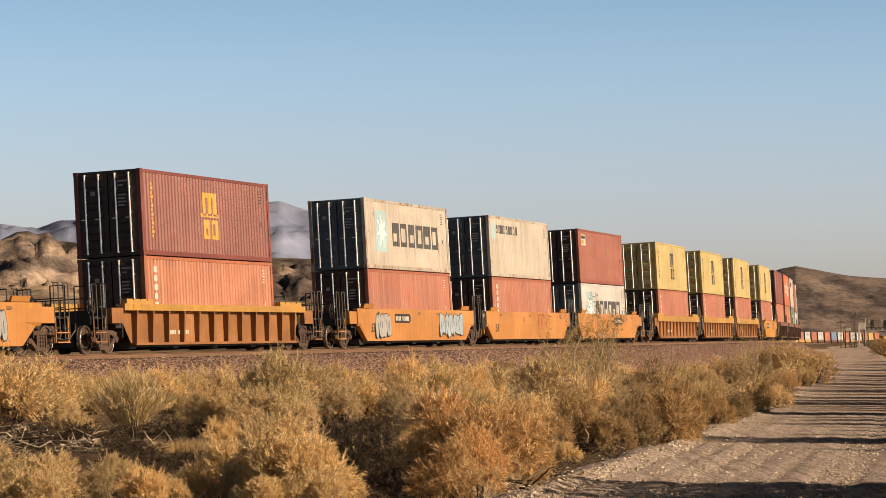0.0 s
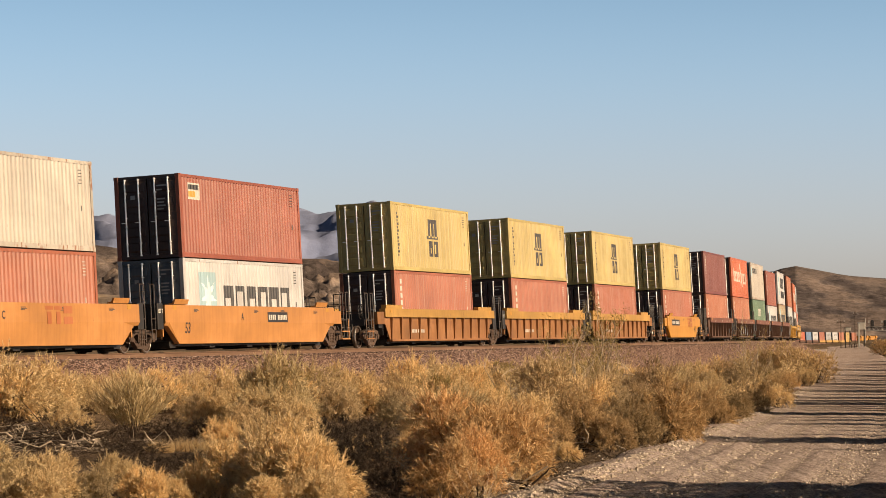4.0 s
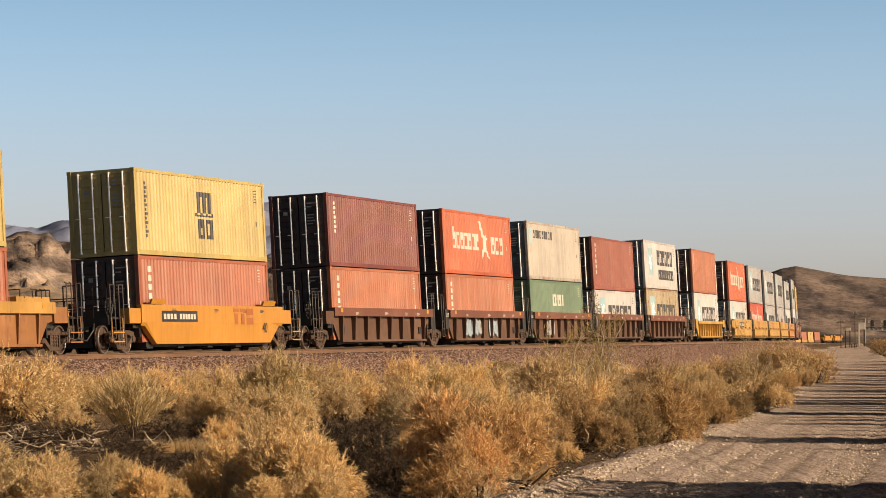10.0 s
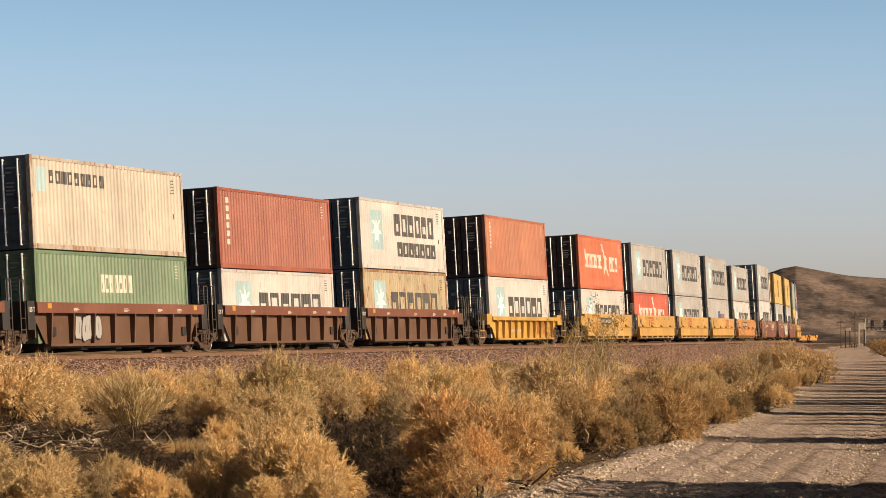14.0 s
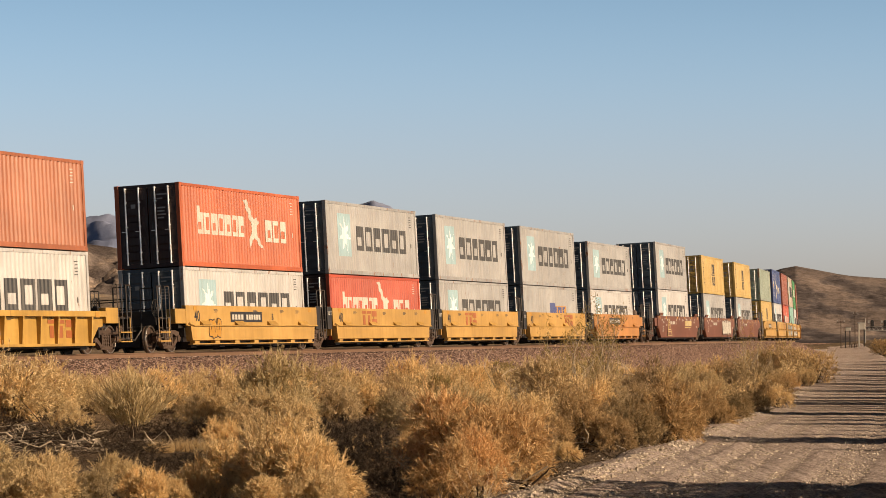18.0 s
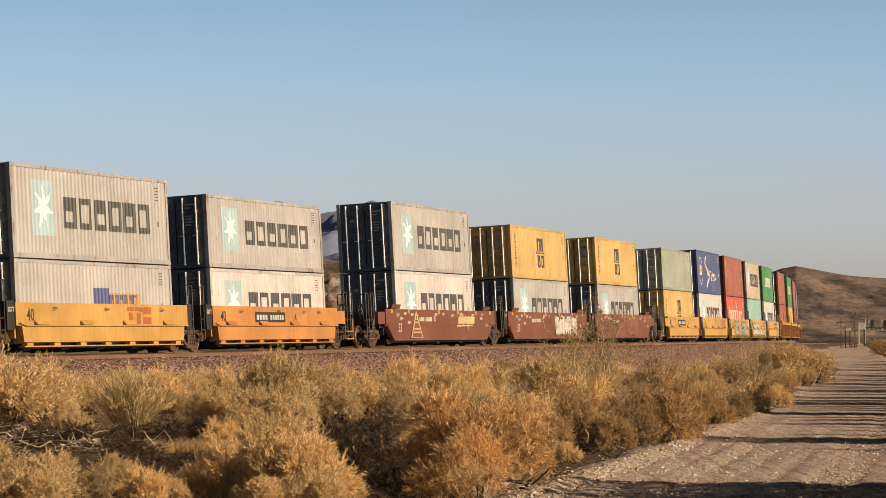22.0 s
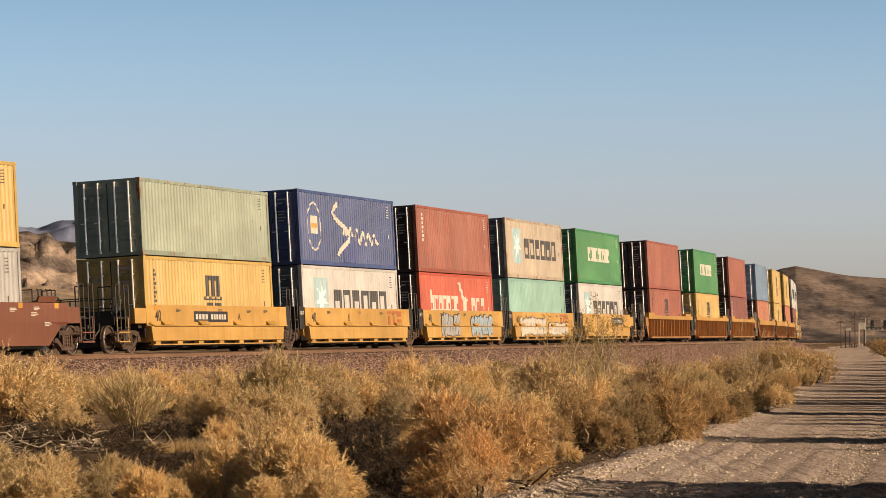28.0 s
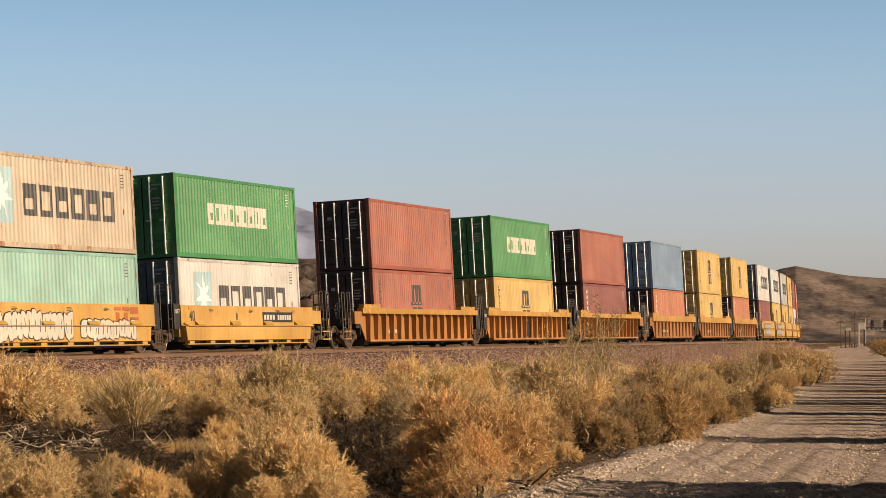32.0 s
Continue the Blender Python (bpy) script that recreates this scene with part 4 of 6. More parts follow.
def build_road():
    ys = np.concatenate([np.linspace(-55, 20, 40), np.linspace(20.5, 120, 240), np.linspace(122, 420, 120)])
    us = np.linspace(0, 1, 81)
    v, f = [], []
    for i, y in enumerate(ys):
        e = float(road_edge(y))
        apron = 5.5 * max(0.0, min(1.0, (y - 122) / 60)) * max(0.0, min(1.0, (400 - y) / 60))  # spills towards the track
        X = e - apron + us * (4.8 + apron)
        X[:3] -= (0.25 * math.sin(y * 0.31) + 0.18 * math.sin(y * 0.77 + 1) + 0.3) * (1 + 0.35 * apron) * np.array([1.0, 0.66, 0.33])
        Z = ground_z(X, np.full(len(X), y))
        for j, u in enumerate(us):
            berm = 0.05 * math.exp(-((u - 0.045) / (0.022 if u < 0.045 else 0.05)) ** 2) * (1 + 1.1 * noise.noise(Vector((y * 2.6, u * 9, 0.5)))) + 0.05 * math.exp(-((u - 0.93) / 0.07) ** 2)
            rut = -0.03 * sum(math.exp(-((u - c - 0.006 * math.sin(y * 0.2)) / 0.05) ** 2) for c in (0.34, 0.72))
            rut += 0.009 * math.sin(u * 57 + 1.6 * math.sin(y * 0.11)) * (1 + 0.6 * math.sin(y * 0.37 + u * 9)) + 0.004 * math.sin(u * 113 + 2.1 * math.sin(y * 0.07 + 1)) + 0.012 * noise.noise(Vector((u * 26, y * 0.22, 3.0)))
            rut *= 1 / (1 + (y / 75) ** 3)  # ploughed up near the turn-out, graded flat further on
            v.append((float(X[j]), float(y), float(Z[j]) + (0.05 + berm + rut if 0 < j < len(us) - 1 else -0.06)))
        if i:
            n = len(us)
            f += [((i - 1) * n + j, (i - 1) * n + j + 1, i * n + j + 1, i * n + j) for j in range(n - 1)]
    sheet("road", v, f, GRAVEL, "pale graded gravel road with wheel ruts", "road")


build_road()


def stones(name, places, sizes, mat, label, category):
    """Loose broken stones, joined."""
    base = np.array([(1, 0, 0), (0.1, 0.9, 0), (-0.9, 0.1, 0), (0, -1, 0), (0.25, 0.15, 0.62), (-0.3, -0.2, 0.55)])
    tri = np.array([(0, 1, 4), (1, 2, 4), (2, 5, 4), (2, 3, 5), (3, 4, 5), (3, 0, 4)])
    rng = np.random.default_rng(5)
    n = len(places)
    a = rng.uniform(0, 2 * math.pi, n)
    c, s = np.cos(a), np.sin(a)
    jit = base[None] * rng.uniform(0.7, 1.3, (n, 6, 3))
    x = jit[..., 0] * c[:, None] - jit[..., 1] * s[:, None]
    y = jit[..., 0] * s[:, None] + jit[..., 1] * c[:, None]
    V = np.stack([x, y, jit[..., 2]], -1) * sizes[:, None, None] + places[:, None, :]
    F = (tri[None] + 6 * np.arange(n)[:, None, None]).reshape(-1, 3)
    me = bpy.data.meshes.new(name)
    me.from_pydata(V.reshape(-1, 3).tolist(), [], F.tolist())
    me.materials.append(mat)
    return tagged(new(name, me), label, category, kind="stuff")


def bed_height(off, out):
    """Ballast surface across the track, below the rails, along its canted plane."""
    return -0.20 if abs(off) < 1.25 else -0.20 - (abs(off) - 1.25) * 0.57


def build_track():
    ss = np.concatenate([np.arange(-630, -80, 10.0), np.arange(-80, 260, 2.0), np.arange(260, 2280, 12.0)])
    offs = [-4.6, -1.9, -1.25, 0, 1.25, 1.95, 2.6, 3.4, 4.9]
    v, f = [], []
    for i, s in enumerate(ss):
        for o in offs:
            j = 0.04 * math.sin(s * 1.9 + o * 3) if abs(o) > 1.8 else 0
            v.append(rail_side(s, o, bed_height(o, 1) + o * math.sin(CANT) + j))
        if i:
            n = len(offs)
            f += [((i - 1) * n + j, (i - 1) * n + j + 1, i * n + j + 1, i * n + j) for j in range(n - 1)]
    sheet("track_bed", v, f, BALLAST, "sloping bed of crushed brown and pink ballast", "ballast")
    rng = np.random.default_rng(9)
    n = 24000
    s = rng.uniform(-62, 120, n)
    s[: n // 2] = rng.uniform(-62, 20, n // 2)
    o = rng.uniform(1.0, 4.4, n)
    P = np.array([rail_side(a, b, bed_height(b, 1) + b * math.sin(CANT) + 0.012) for a, b in zip(s, o)])
    stones("loose_ballast", P, rng.uniform(0.025, 0.055, n), BALLAST_STONE, "loose crushed stones on the ballast shoulder", "ballast")
    prof = [(-0.075, -0.185), (0.075, -0.185), (0.075, -0.165), (0.012, -0.145), (0.010, -0.045), (0.036, -0.032), (0.036, -0.004), (0.028, 0), (-0.028, 0), (-0.036, -0.004), (-0.036, -0.032), (-0.010, -0.045), (-0.012, -0.145), (-0.075, -0.165)]
    for k, nm in ((0.755, "near"), (-0.755, "far")):
        sh = Shape()
        rings = []
        for s in ss:
            rings.append([rail_side(s, k + a, b + (k + a) * math.sin(CANT)) for a, b in prof])
        sh.sweep(rings)
        part("rail", sh, RAIL, None)
        tagged(bpy.data.objects["rail" if nm == "near" else "rail.001"], "rusty brown steel rail with worn head", "rail", "rails of the track", "structure")
    tie = shared("sleeper", lambda: Shape().box(-1.28, 1.28, -0.11, 0.11, -0.36, -0.186, 0.01))
    for i in range(290):
        ob = part("sleeper", tie, CREOSOTE_WOOD, None, "", rail_pose(-66 + i * 0.61))
        tagged(ob, "dark creosoted wooden sleeper set in ballast", "sleeper", "sleepers of the track", "structure")


build_track()


# ---- hills and mountains ----
def hill_material(name, stops, scrub, scale, patch, rugged=0.7):
    """Bare slopes: tan and dark ground in drifts along the contour, dotted with scrub."""
    m, n, l, b = material(name, 1.0)
    b.inputs["Specular IOR Level"].default_value = 0.1
    v = n.new("ShaderNodeTexCoord").outputs["Object"]
    mp = n.new("ShaderNodeMapping")
    mp.inputs["Scale"].default_value, mp.inputs["Rotation"].default_value = (0.9, 0.22, 2.4), (0, 0.2, 0)
    l.new(v, mp.inputs[0])
    big = noise_at(n, l, v, 0.004 * scale, 6, 0.65)
    col = ramp(n, l, big, stops)
    drift = noise_at(n, l, mp.outputs[0], 0.017 * scale, 5, 0.58)
    col = mix(n, l, patch, col, ramp(n, l, drift, [(0.41, (0.40, 0.39, 0.41)), (0.50, (0.88, 0.88, 0.9)), (0.57, (1.55, 1.46, 1.34))]), "MULTIPLY")
    sp = noise_at(n, l, v, 0.11 * scale, 4, 0.75)
    col = mix(n, l, scrub, col, ramp(n, l, sp, [(0.42, (0.35, 0.34, 0.32)), (0.56, (1, 1, 1))]), "MULTIPLY")
    l.new(col, b.inputs["Base Color"])
    bump(n, l, b, noise_at(n, l, v, 0.03 * scale, 6, 0.7), rugged, 8.0 / scale)
    return m


HILL_NEAR = hill_material("scrubby_brown_hillside", [(0.35, (0.078, 0.069, 0.069)), (0.5, (0.138, 0.118, 0.114)), (0.65, (0.238, 0.203, 0.186))], 0.55, 1.5, 0.9, 0.5)
# mauve-blue stands for distance haze, put into the rock's colour
HILL_FAR = hill_material("haze_tinted_mountain_rock", [(0.35, (0.144, 0.187, 0.309)), (0.5, (0.205, 0.254, 0.396)), (0.68, (0.283, 0.336, 0.475))], 0.06, 0.35, 0.3, 0.15)
HILL_ROCK = hill_material("grey_brown_hill_rock", [(0.35, (0.118, 0.099, 0.092)), (0.5, (0.188, 0.157, 0.140)), (0.65, (0.285, 0.237, 0.205))], 0.55, 1.3, 0.8)
HILL_FOOT = hill_material("tan_alluvial_slope", [(0.35, (0.17, 0.135, 0.105)), (0.5, (0.25, 0.2, 0.152)), (0.65, (0.33, 0.265, 0.2))], 0.3, 1.0, 0.9)
F = 784 / math.tan(radians(16.825) / 2)


def range_of_hills(name, dist, depth, ridge, mat, label, amp, size, seed, a0, a1, na=170, nr=46, foot=0.0):
    """Ground that rises to a ridge dist metres off; ridge: bearing in degrees and height of the crest in degrees."""
    az = np.unique(np.clip(np.concatenate([np.linspace(a0, a1, 24), np.linspace(max(a0, -9.2), min(a1, 9.2), na)]), a0, a1))
    na = len(az)
    el = np.interp(az, [p[0] for p in ridge], [p[1] for p in ridge])
    v, f = [], []
    for i, t in enumerate(np.linspace(0, 1.35, nr)):
        r = dist - depth + depth * t
        prof = t * t * (1.9 - 0.9 * t) if t <= 1 else 1 - (t - 1) * 1.4
        for j in range(na):
            a = radians(az[j])
            x, y = r * math.sin(a), r * math.cos(a)
            top = EYE + dist * math.tan(radians(el[j]))
            q = Vector((x / size, y / size, seed))
            rid = (1 - abs(noise.fractal(q, 1.0, 2.1, 6))) - 0.75
            u = min(t, 1)
            w = min(1, 2.5 * u) * min(1, 5.0 * (1 - u)) + 0.05
            z = foot + (top - foot) * prof + amp * rid * w
            v.append((x, y, z if i else foot - 15))
        if i:
            f += [((i - 1) * na + j, (i - 1) * na + j + 1, i * na + j + 1, i * na + j) for j in range(na - 1)]
    sheet(name, v, f, mat, label, "hill")


range_of_hills("mountain_range", 4300, 1500, [(-14, 2.2), (-8.7, 2.40), (-8.41, 2.50), (-8.2, 2.46), (-8.0, 2.43), (-7.72, 2.40), (-7.42, 2.49), (-7.2, 2.51), (-7.0, 2.48), (-6.6, 2.62), (-5.85, 2.66), (-4.9, 2.52), (-4.4, 2.76), (-3.4, 2.88), (-3.12, 2.91), (-2.96, 2.84), (-2.69, 2.75), (-2.4, 2.64), (-1.9, 2.74), (-1.36, 2.92), (-1.0, 2.80), (-0.7, 2.5), (1, 1.9), (4, 1.1), (7, 0.7), (14, 0.7)], HILL_FAR, "distant bare mountain range under the sky, haze painted mauve", 120, 520, 3.1, -14, 14, 300, 64, 20)
range_of_hills("rocky_hill", 2900, 900, [(-14, 1.9), (-8.7, 2.05), (-8.41, 2.14), (-8.1, 2.31), (-7.88, 2.33), (-7.72, 2.26), (-7.51, 2.32), (-7.35, 2.15), (-7.0, 2.10), (-6.4, 2.02), (-5.5, 1.9), (-3, 1.85), (-2.2, 1.80), (-0.8, 1.65), (4, 1.2), (9, 0.6), (14, 0.5)], HILL_ROCK, "rocky brown desert hills with dark scrub", 62, 150, 7.7, -14, 14, 330, 70, 6)
range_of_hills("foothill", 1700, 700, [(-14, 1.2), (-8.42, 1.22), (-7.6, 1.30), (-6.9, 1.16), (-6, 1.1), (-4, 1.05), (-1, 0.95), (3, 0.6), (8, 0.3), (14, 0.2)], HILL_FOOT, "low tan alluvial slopes below the rocky hills", 5, 120, 2.3, -14, 5, 220, 50, 3)
range_of_hills("scrub_hill", 2650, 750, [(0, 0.2), (4.5, 1.0), (6.1, 1.50), (6.45, 1.62), (6.72, 1.67), (7.0, 1.62), (7.5, 1.52), (7.75, 1.48), (8.5, 1.42), (14, 1.3)], HILL_NEAR, "rounded scrub-covered desert hill beyond the railway", 9, 170, 1.4, 0, 14, 260, 70, 6)

# ---- the train ----
# place at the clip's start, metres along the track of the leading corner of each pair of boxes, at six seconds
LONG, SHORT = 17.3, 13.4
TRAIN = [
    # s, well kind, colour, first, last, upper box, lower box, extras
    (-145.4, "smooth", "orange", 0, 1, None, None, dict(size="53", tags=((3, 2.5, 3.6, 1.0, "silver"),))),
    (-121.86, "ribbed", "rust", 1, 1, (HC, "crimson", "msc_gold"), (HC, "orange_red", "triton"), {}),
    (-98.22, "smooth", "orange", 1, 0, (HC, "cream", "maersk"), (HC, "brick", "plain"), dict(size="53", letter="B", plate="front", tags=((11, -6.3, 2.2, 1.0, "silver"), (12, 3.0, 3.9, 1.05, "ice")))),
    (-78.65, "smooth", "orange", 0, 0, (HC, "cream", "line"), (HC, "brick", "triton"), dict(size="53", letter="C", logo=1.5)),
    (-59.16, "smooth", "orange", 0, 1, (HC, "brown_red", "flag"), (HC, "white", "maersk"), dict(size="53", letter="A", plate="back")),
    (-35.26, "ribbed", "rust", 1, 0, (HC, "lemon", "msc"), (HC, "brick", "triton"), {}),
    (-15.60, "ribbed", "rust", 0, 0, (HC, "lemon", "msc"), (HC, "brick", "triton"), {}),
    (3.80, "ribbed", "rust", 0, 1, (HC, "lemon", "msc"), (HC, "brick", "triton"), {}),
    (25.87, "smooth", "deep_orange", 1, 1, (HC, "lemon", "msc"), (HC, "brick", "triton"), dict(size="40", plate="fore", logo=1.6)),
    (45.25, "panel", "dark_brown", 1, 0, (HC, "crimson", "tex"), (HC, "orange_red", "triton"), {}),
    (61.49, "panel", "dark_brown", 0, 0, (HC, "vermilion", "hamburg"), (HC, "orange_red", "triton"), dict(tags=((21, -4.0, 2.4, 0.8, "ice"), (22, -1.3, 0.9, 0.8, "silver"), (23, 0.6, 1.6, 0.8, "ice")))),
    (77.14, "panel", "dark_brown", 0, 0, (HC, "cream", "line"), (HC, "dark_green", "capital"), dict(tags=((24, -3.6, 1.9, 0.8, "silver"),))),
    (92.58, "panel", "dark_brown", 0, 0, (HC, "brown_red", "triton"), (ST, "white", "maersk"), {}),
    (108.64, "panel", "dark_brown", 0, 1, (HC, "white", "sealand"), (HC, "rusty_cream", "maersk"), {}),
    (128.13, "ribbed", "gold", 1, 1, (HC, "orange_red", "tex"), (HC, "white", "maersk"), dict(logo=2.6)),
    (148.23, "ledge", "yellow", 1, 0, (HC, "vermilion", "hamburg"), (ST, "white", "maersk"), dict(size="40", letter="B", plate="mid", tags=((31, -4.7, 1.2, 0.75, "amber"),))),
    (163.55, "ledge", "yellow", 0, 0, (HC, "grey", "maersk"), (ST, "red", "hamburg"), dict(size="40", letter="C", logo=-3.0)),
    (178.86, "ledge", "yellow", 0, 0, (HC, "grey", "maersk"), (ST, "grey", "maersk"), dict(size="40", letter="D", logo=-3.0)),
    (194.14, "ledge", "yellow", 0, 0, (HC, "grey", "maersk"), (ST, "grey", "tint"), dict(size="40", logo=1.6)),
    (209.91, "ledge", "orange", 0, 1, (ST, "grey", "maersk"), (ST, "white", "maersk"), dict(size="40", letter="A", plate="mid")),
    (231.42, "smooth", "brown", 1, 0, (HC, "grey", "maersk"), (HC, "white", "maersk"), dict(size="53", letter="B")),
    (251.35, "smooth", "brown", 0, 0, (ST, "yellow", "msc"), (HC, "grey", "maersk"), dict(size="53", letter="C", tags=((43, 1.2, 4.8, 1.0, "white"),))),
    (271.12, "smooth", "brown", 0, 1, (ST, "yellow", "msc"), (HC, "grey", "maersk"), dict(size="53", tags=((44, 0.5, 3.4, 1.05, "gold"),))),
    (292.72, "ledge", "yellow", 1, 0, (ST, "sage", "none"), (HC, "yellow", "msc"), dict(size="40", letter="A", plate="mid")),
    (308.25, "ledge", "yellow", 0, 0, (HC, "navy", "schr"), (HC, "white", "maersk"), dict(size="40", letter="E", logo=3.6)),
    (323.78, "ledge", "yellow", 0, 0, (HC, "brown_red", "tex"), (HC, "red", "hamburg"), dict(size="40", tags=((51, -4.0, 3.2, 1.0, "silver"), (52, 1.0, 3.8, 1.0, "ice")))),
    (339.14, "ledge", "yellow", 0, 0, (HC, "beige", "maersk"), (HC, "mint", "none"), dict(size="40", tags=((53, -5.2, 5.4, 0.95, "white"), (54, 0.8, 4.2, 0.7, "white")), logo=3.4)),
    (354.85, "ledge", "yellow", 0, 1, (HC, "green", "ever"), (HC, "white", "maersk"), dict(size="40", letter="B", plate="back")),
    (376.23, "ribbed", "tan", 1, 0, (HC, "brown_red", "none"), (HC, "brown_red", "msc"), {}),
    (395.49, "ribbed", "tan", 0, 0, (HC, "green", "ever"), (HC, "yellow", "msc"), dict(tags=((61, -0.6, 1.2, 0.8, "black"),))),
    (415.19, "ribbed", "tan", 0, 1, (HC, "brown_red", "none"), (HC, "crimson", "triton"), {}),
    (436.8, "ribbed", "rust", 1, 0, (HC, "blue", "none"), (HC, "orange_red", "triton"), {}),
    (456.4, "ribbed", "rust", 0, 0, (HC, "yellow", "msc"), (HC, "yellow", "msc"), {}),
    (476.0, "ribbed", "rust", 0, 1, (HC, "yellow", "msc"), (HC, "orange_red", "triton"), {}),
    (497.6, "ledge", "yellow", 1, 0, (HC, "white", "maersk"), (HC, "crimson", "triton"), dict(size="40", tags=((71, -5.0, 7.0, 1.0, "silver"),))),
    (513.1, "ledge", "yellow", 0, 0, (HC, "white", "maersk"), (HC, "yellow", "msc"), dict(size="40", tags=((72, -5.0, 7.0, 1.0, "silver"),))),
    (528.6, "ledge", "yellow", 0, 0, (HC, "grey", "maersk"), (HC, "yellow", "msc"), dict(size="40")),
    (544.1, "ledge", "yellow", 0, 0, (HC, "yellow", "msc"), (HC, "yellow", "msc"), dict(size="40")),
    (559.6, "ledge", "yellow", 0, 1, (HC, "crimson", "triton"), (HC, "white", "maersk"), dict(size="40")),
    (580.9, "ribbed", "tan", 1, 0, (HC, "red", "hamburg"), (HC, "brick", "triton"), {}),
    (600.4, "ribbed", "tan", 0, 1, (HC, "brick", "triton"), (HC, "orange_red", "triton"), {}),
]
TAIL = [("white", "maersk"), ("brick", "triton"), ("white", "maersk"), ("vermilion", "hamburg"), ("blue", "none"), ("white", "maersk"), ("brick", "triton"), ("grey", "maersk"), ("white", "maersk"), ("orange_red", "triton"), ("yellow", "msc"), ("orange_red", "triton")]
s = 621.0
n_tail = 66
for i in range(n_tail):
    up = TAIL[(i - n_tail) % len(TAIL)]
    TRAIN.append((s, "ledge" if i % 10 < 5 else "panel", "yellow" if i % 10 < 5 else "dark_brown", int(i % 5 == 0), int(i % 5 == 4), (HC, *up), (HC, *up), None))
    s += 15.5 if i % 5 != 4 else 19.6 - 4.1



def locomotive():
    """A pusher engine: long hood, radiator, cab, nose, tanks and bogies."""
    ob = thing("locomotive", "orange diesel locomotive with pale cab roof pushing the train", "locomotive", "locomotives at the tail")
    part("frame", Shape().box(-1.5, 1.5, -11, 11, 1.0, 1.45, 0.05), BLACK, ob)
    part("hood", Shape().prism([(-0.95, 1.46), (0.95, 1.46), (0.95, 3.9), (0.7, 4.15), (-0.7, 4.15), (-0.95, 3.9)], -6.5, 10.2, "y"), WELL["deep_orange"], ob)
    part("radiator", Shape().prism([(-1.5, 3.0), (1.5, 3.0), (1.5, 4.2), (1.2, 4.5), (-1.2, 4.5), (-1.5, 4.2)], 6.4, 10.0, "y"), WELL["deep_orange"], ob)
    cab = part("cab", Shape().prism([(-1.55, 1.46), (1.55, 1.46), (1.55, 3.8), (1.1, 4.5), (-1.1, 4.5), (-1.55, 3.8)], -9.0, -6.52, "y"), WELL["deep_orange"], ob)
    part("roof", Shape().prism([(-1.12, 4.51), (1.12, 4.51), (0.6, 4.66), (-0.6, 4.66)], -9.1, -6.4, "y"), INK["white"], cab, "pale cab roof")
    part("window", Shape().box(1.552, 1.56, -8.5, -7.1, 3.0, 3.7), SEAL, cab, "dark side window")
    part("nose", Shape().prism([(-10.8, 1.46), (-9.02, 1.46), (-9.02, 3.3), (-9.9, 3.1), (-10.6, 2.4)], -1.1, 1.1, "x"), WELL["deep_orange"], ob)
    part("fuel_tank", Shape().box(-1.4, 1.4, -3.2, 3.2, 0.35, 0.99, 0.1), BLACK, ob)
    for y in (-6.8, 6.8):
        truck(ob, y, False)
    return ob


RIDERS = []
for k, (s, kind, colour, first, last, up, low, extra) in enumerate(TRAIN):
    near = extra is not None
    mid = s + CL / 2
    L = LONG if (kind == "smooth" and colour != "deep_orange") or (kind == "ribbed" and colour != "gold") else SHORT
    rear = 0 if last or not near else (TRAIN[k + 1][0] - s) / 2
    car = well(kind, colour, L, "coupler" if first else "joint", "coupler" if last else "joint", rear, near=near, **(extra or {}))
    RIDERS.append((car, mid, 0.0, near))
    z = 0.335
    for box in (low, up):
        if box:
            RIDERS.append((container(*box, near=near), mid, z, near))
            z += box[0] + 0.022
for k in range(2):
    RIDERS.append((locomotive(), TRAIN[-1][0] + 32 + 23.5 * k, 0.0, False))


# ---- signals and cabinets by the line ----
def place(dist, bearing, lift=0.0):
    """A place on the ground by distance and bearing in degrees to the right of straight ahead."""
    a = radians(bearing)
    x, y = dist * math.sin(a), dist * math.cos(a)
    return Matrix.Translation((x, y, gz(x, y) + lift))


ALU = paint("weathered_aluminium", (0.52, 0.51, 0.48), 0.5, 0.0, 0.15)


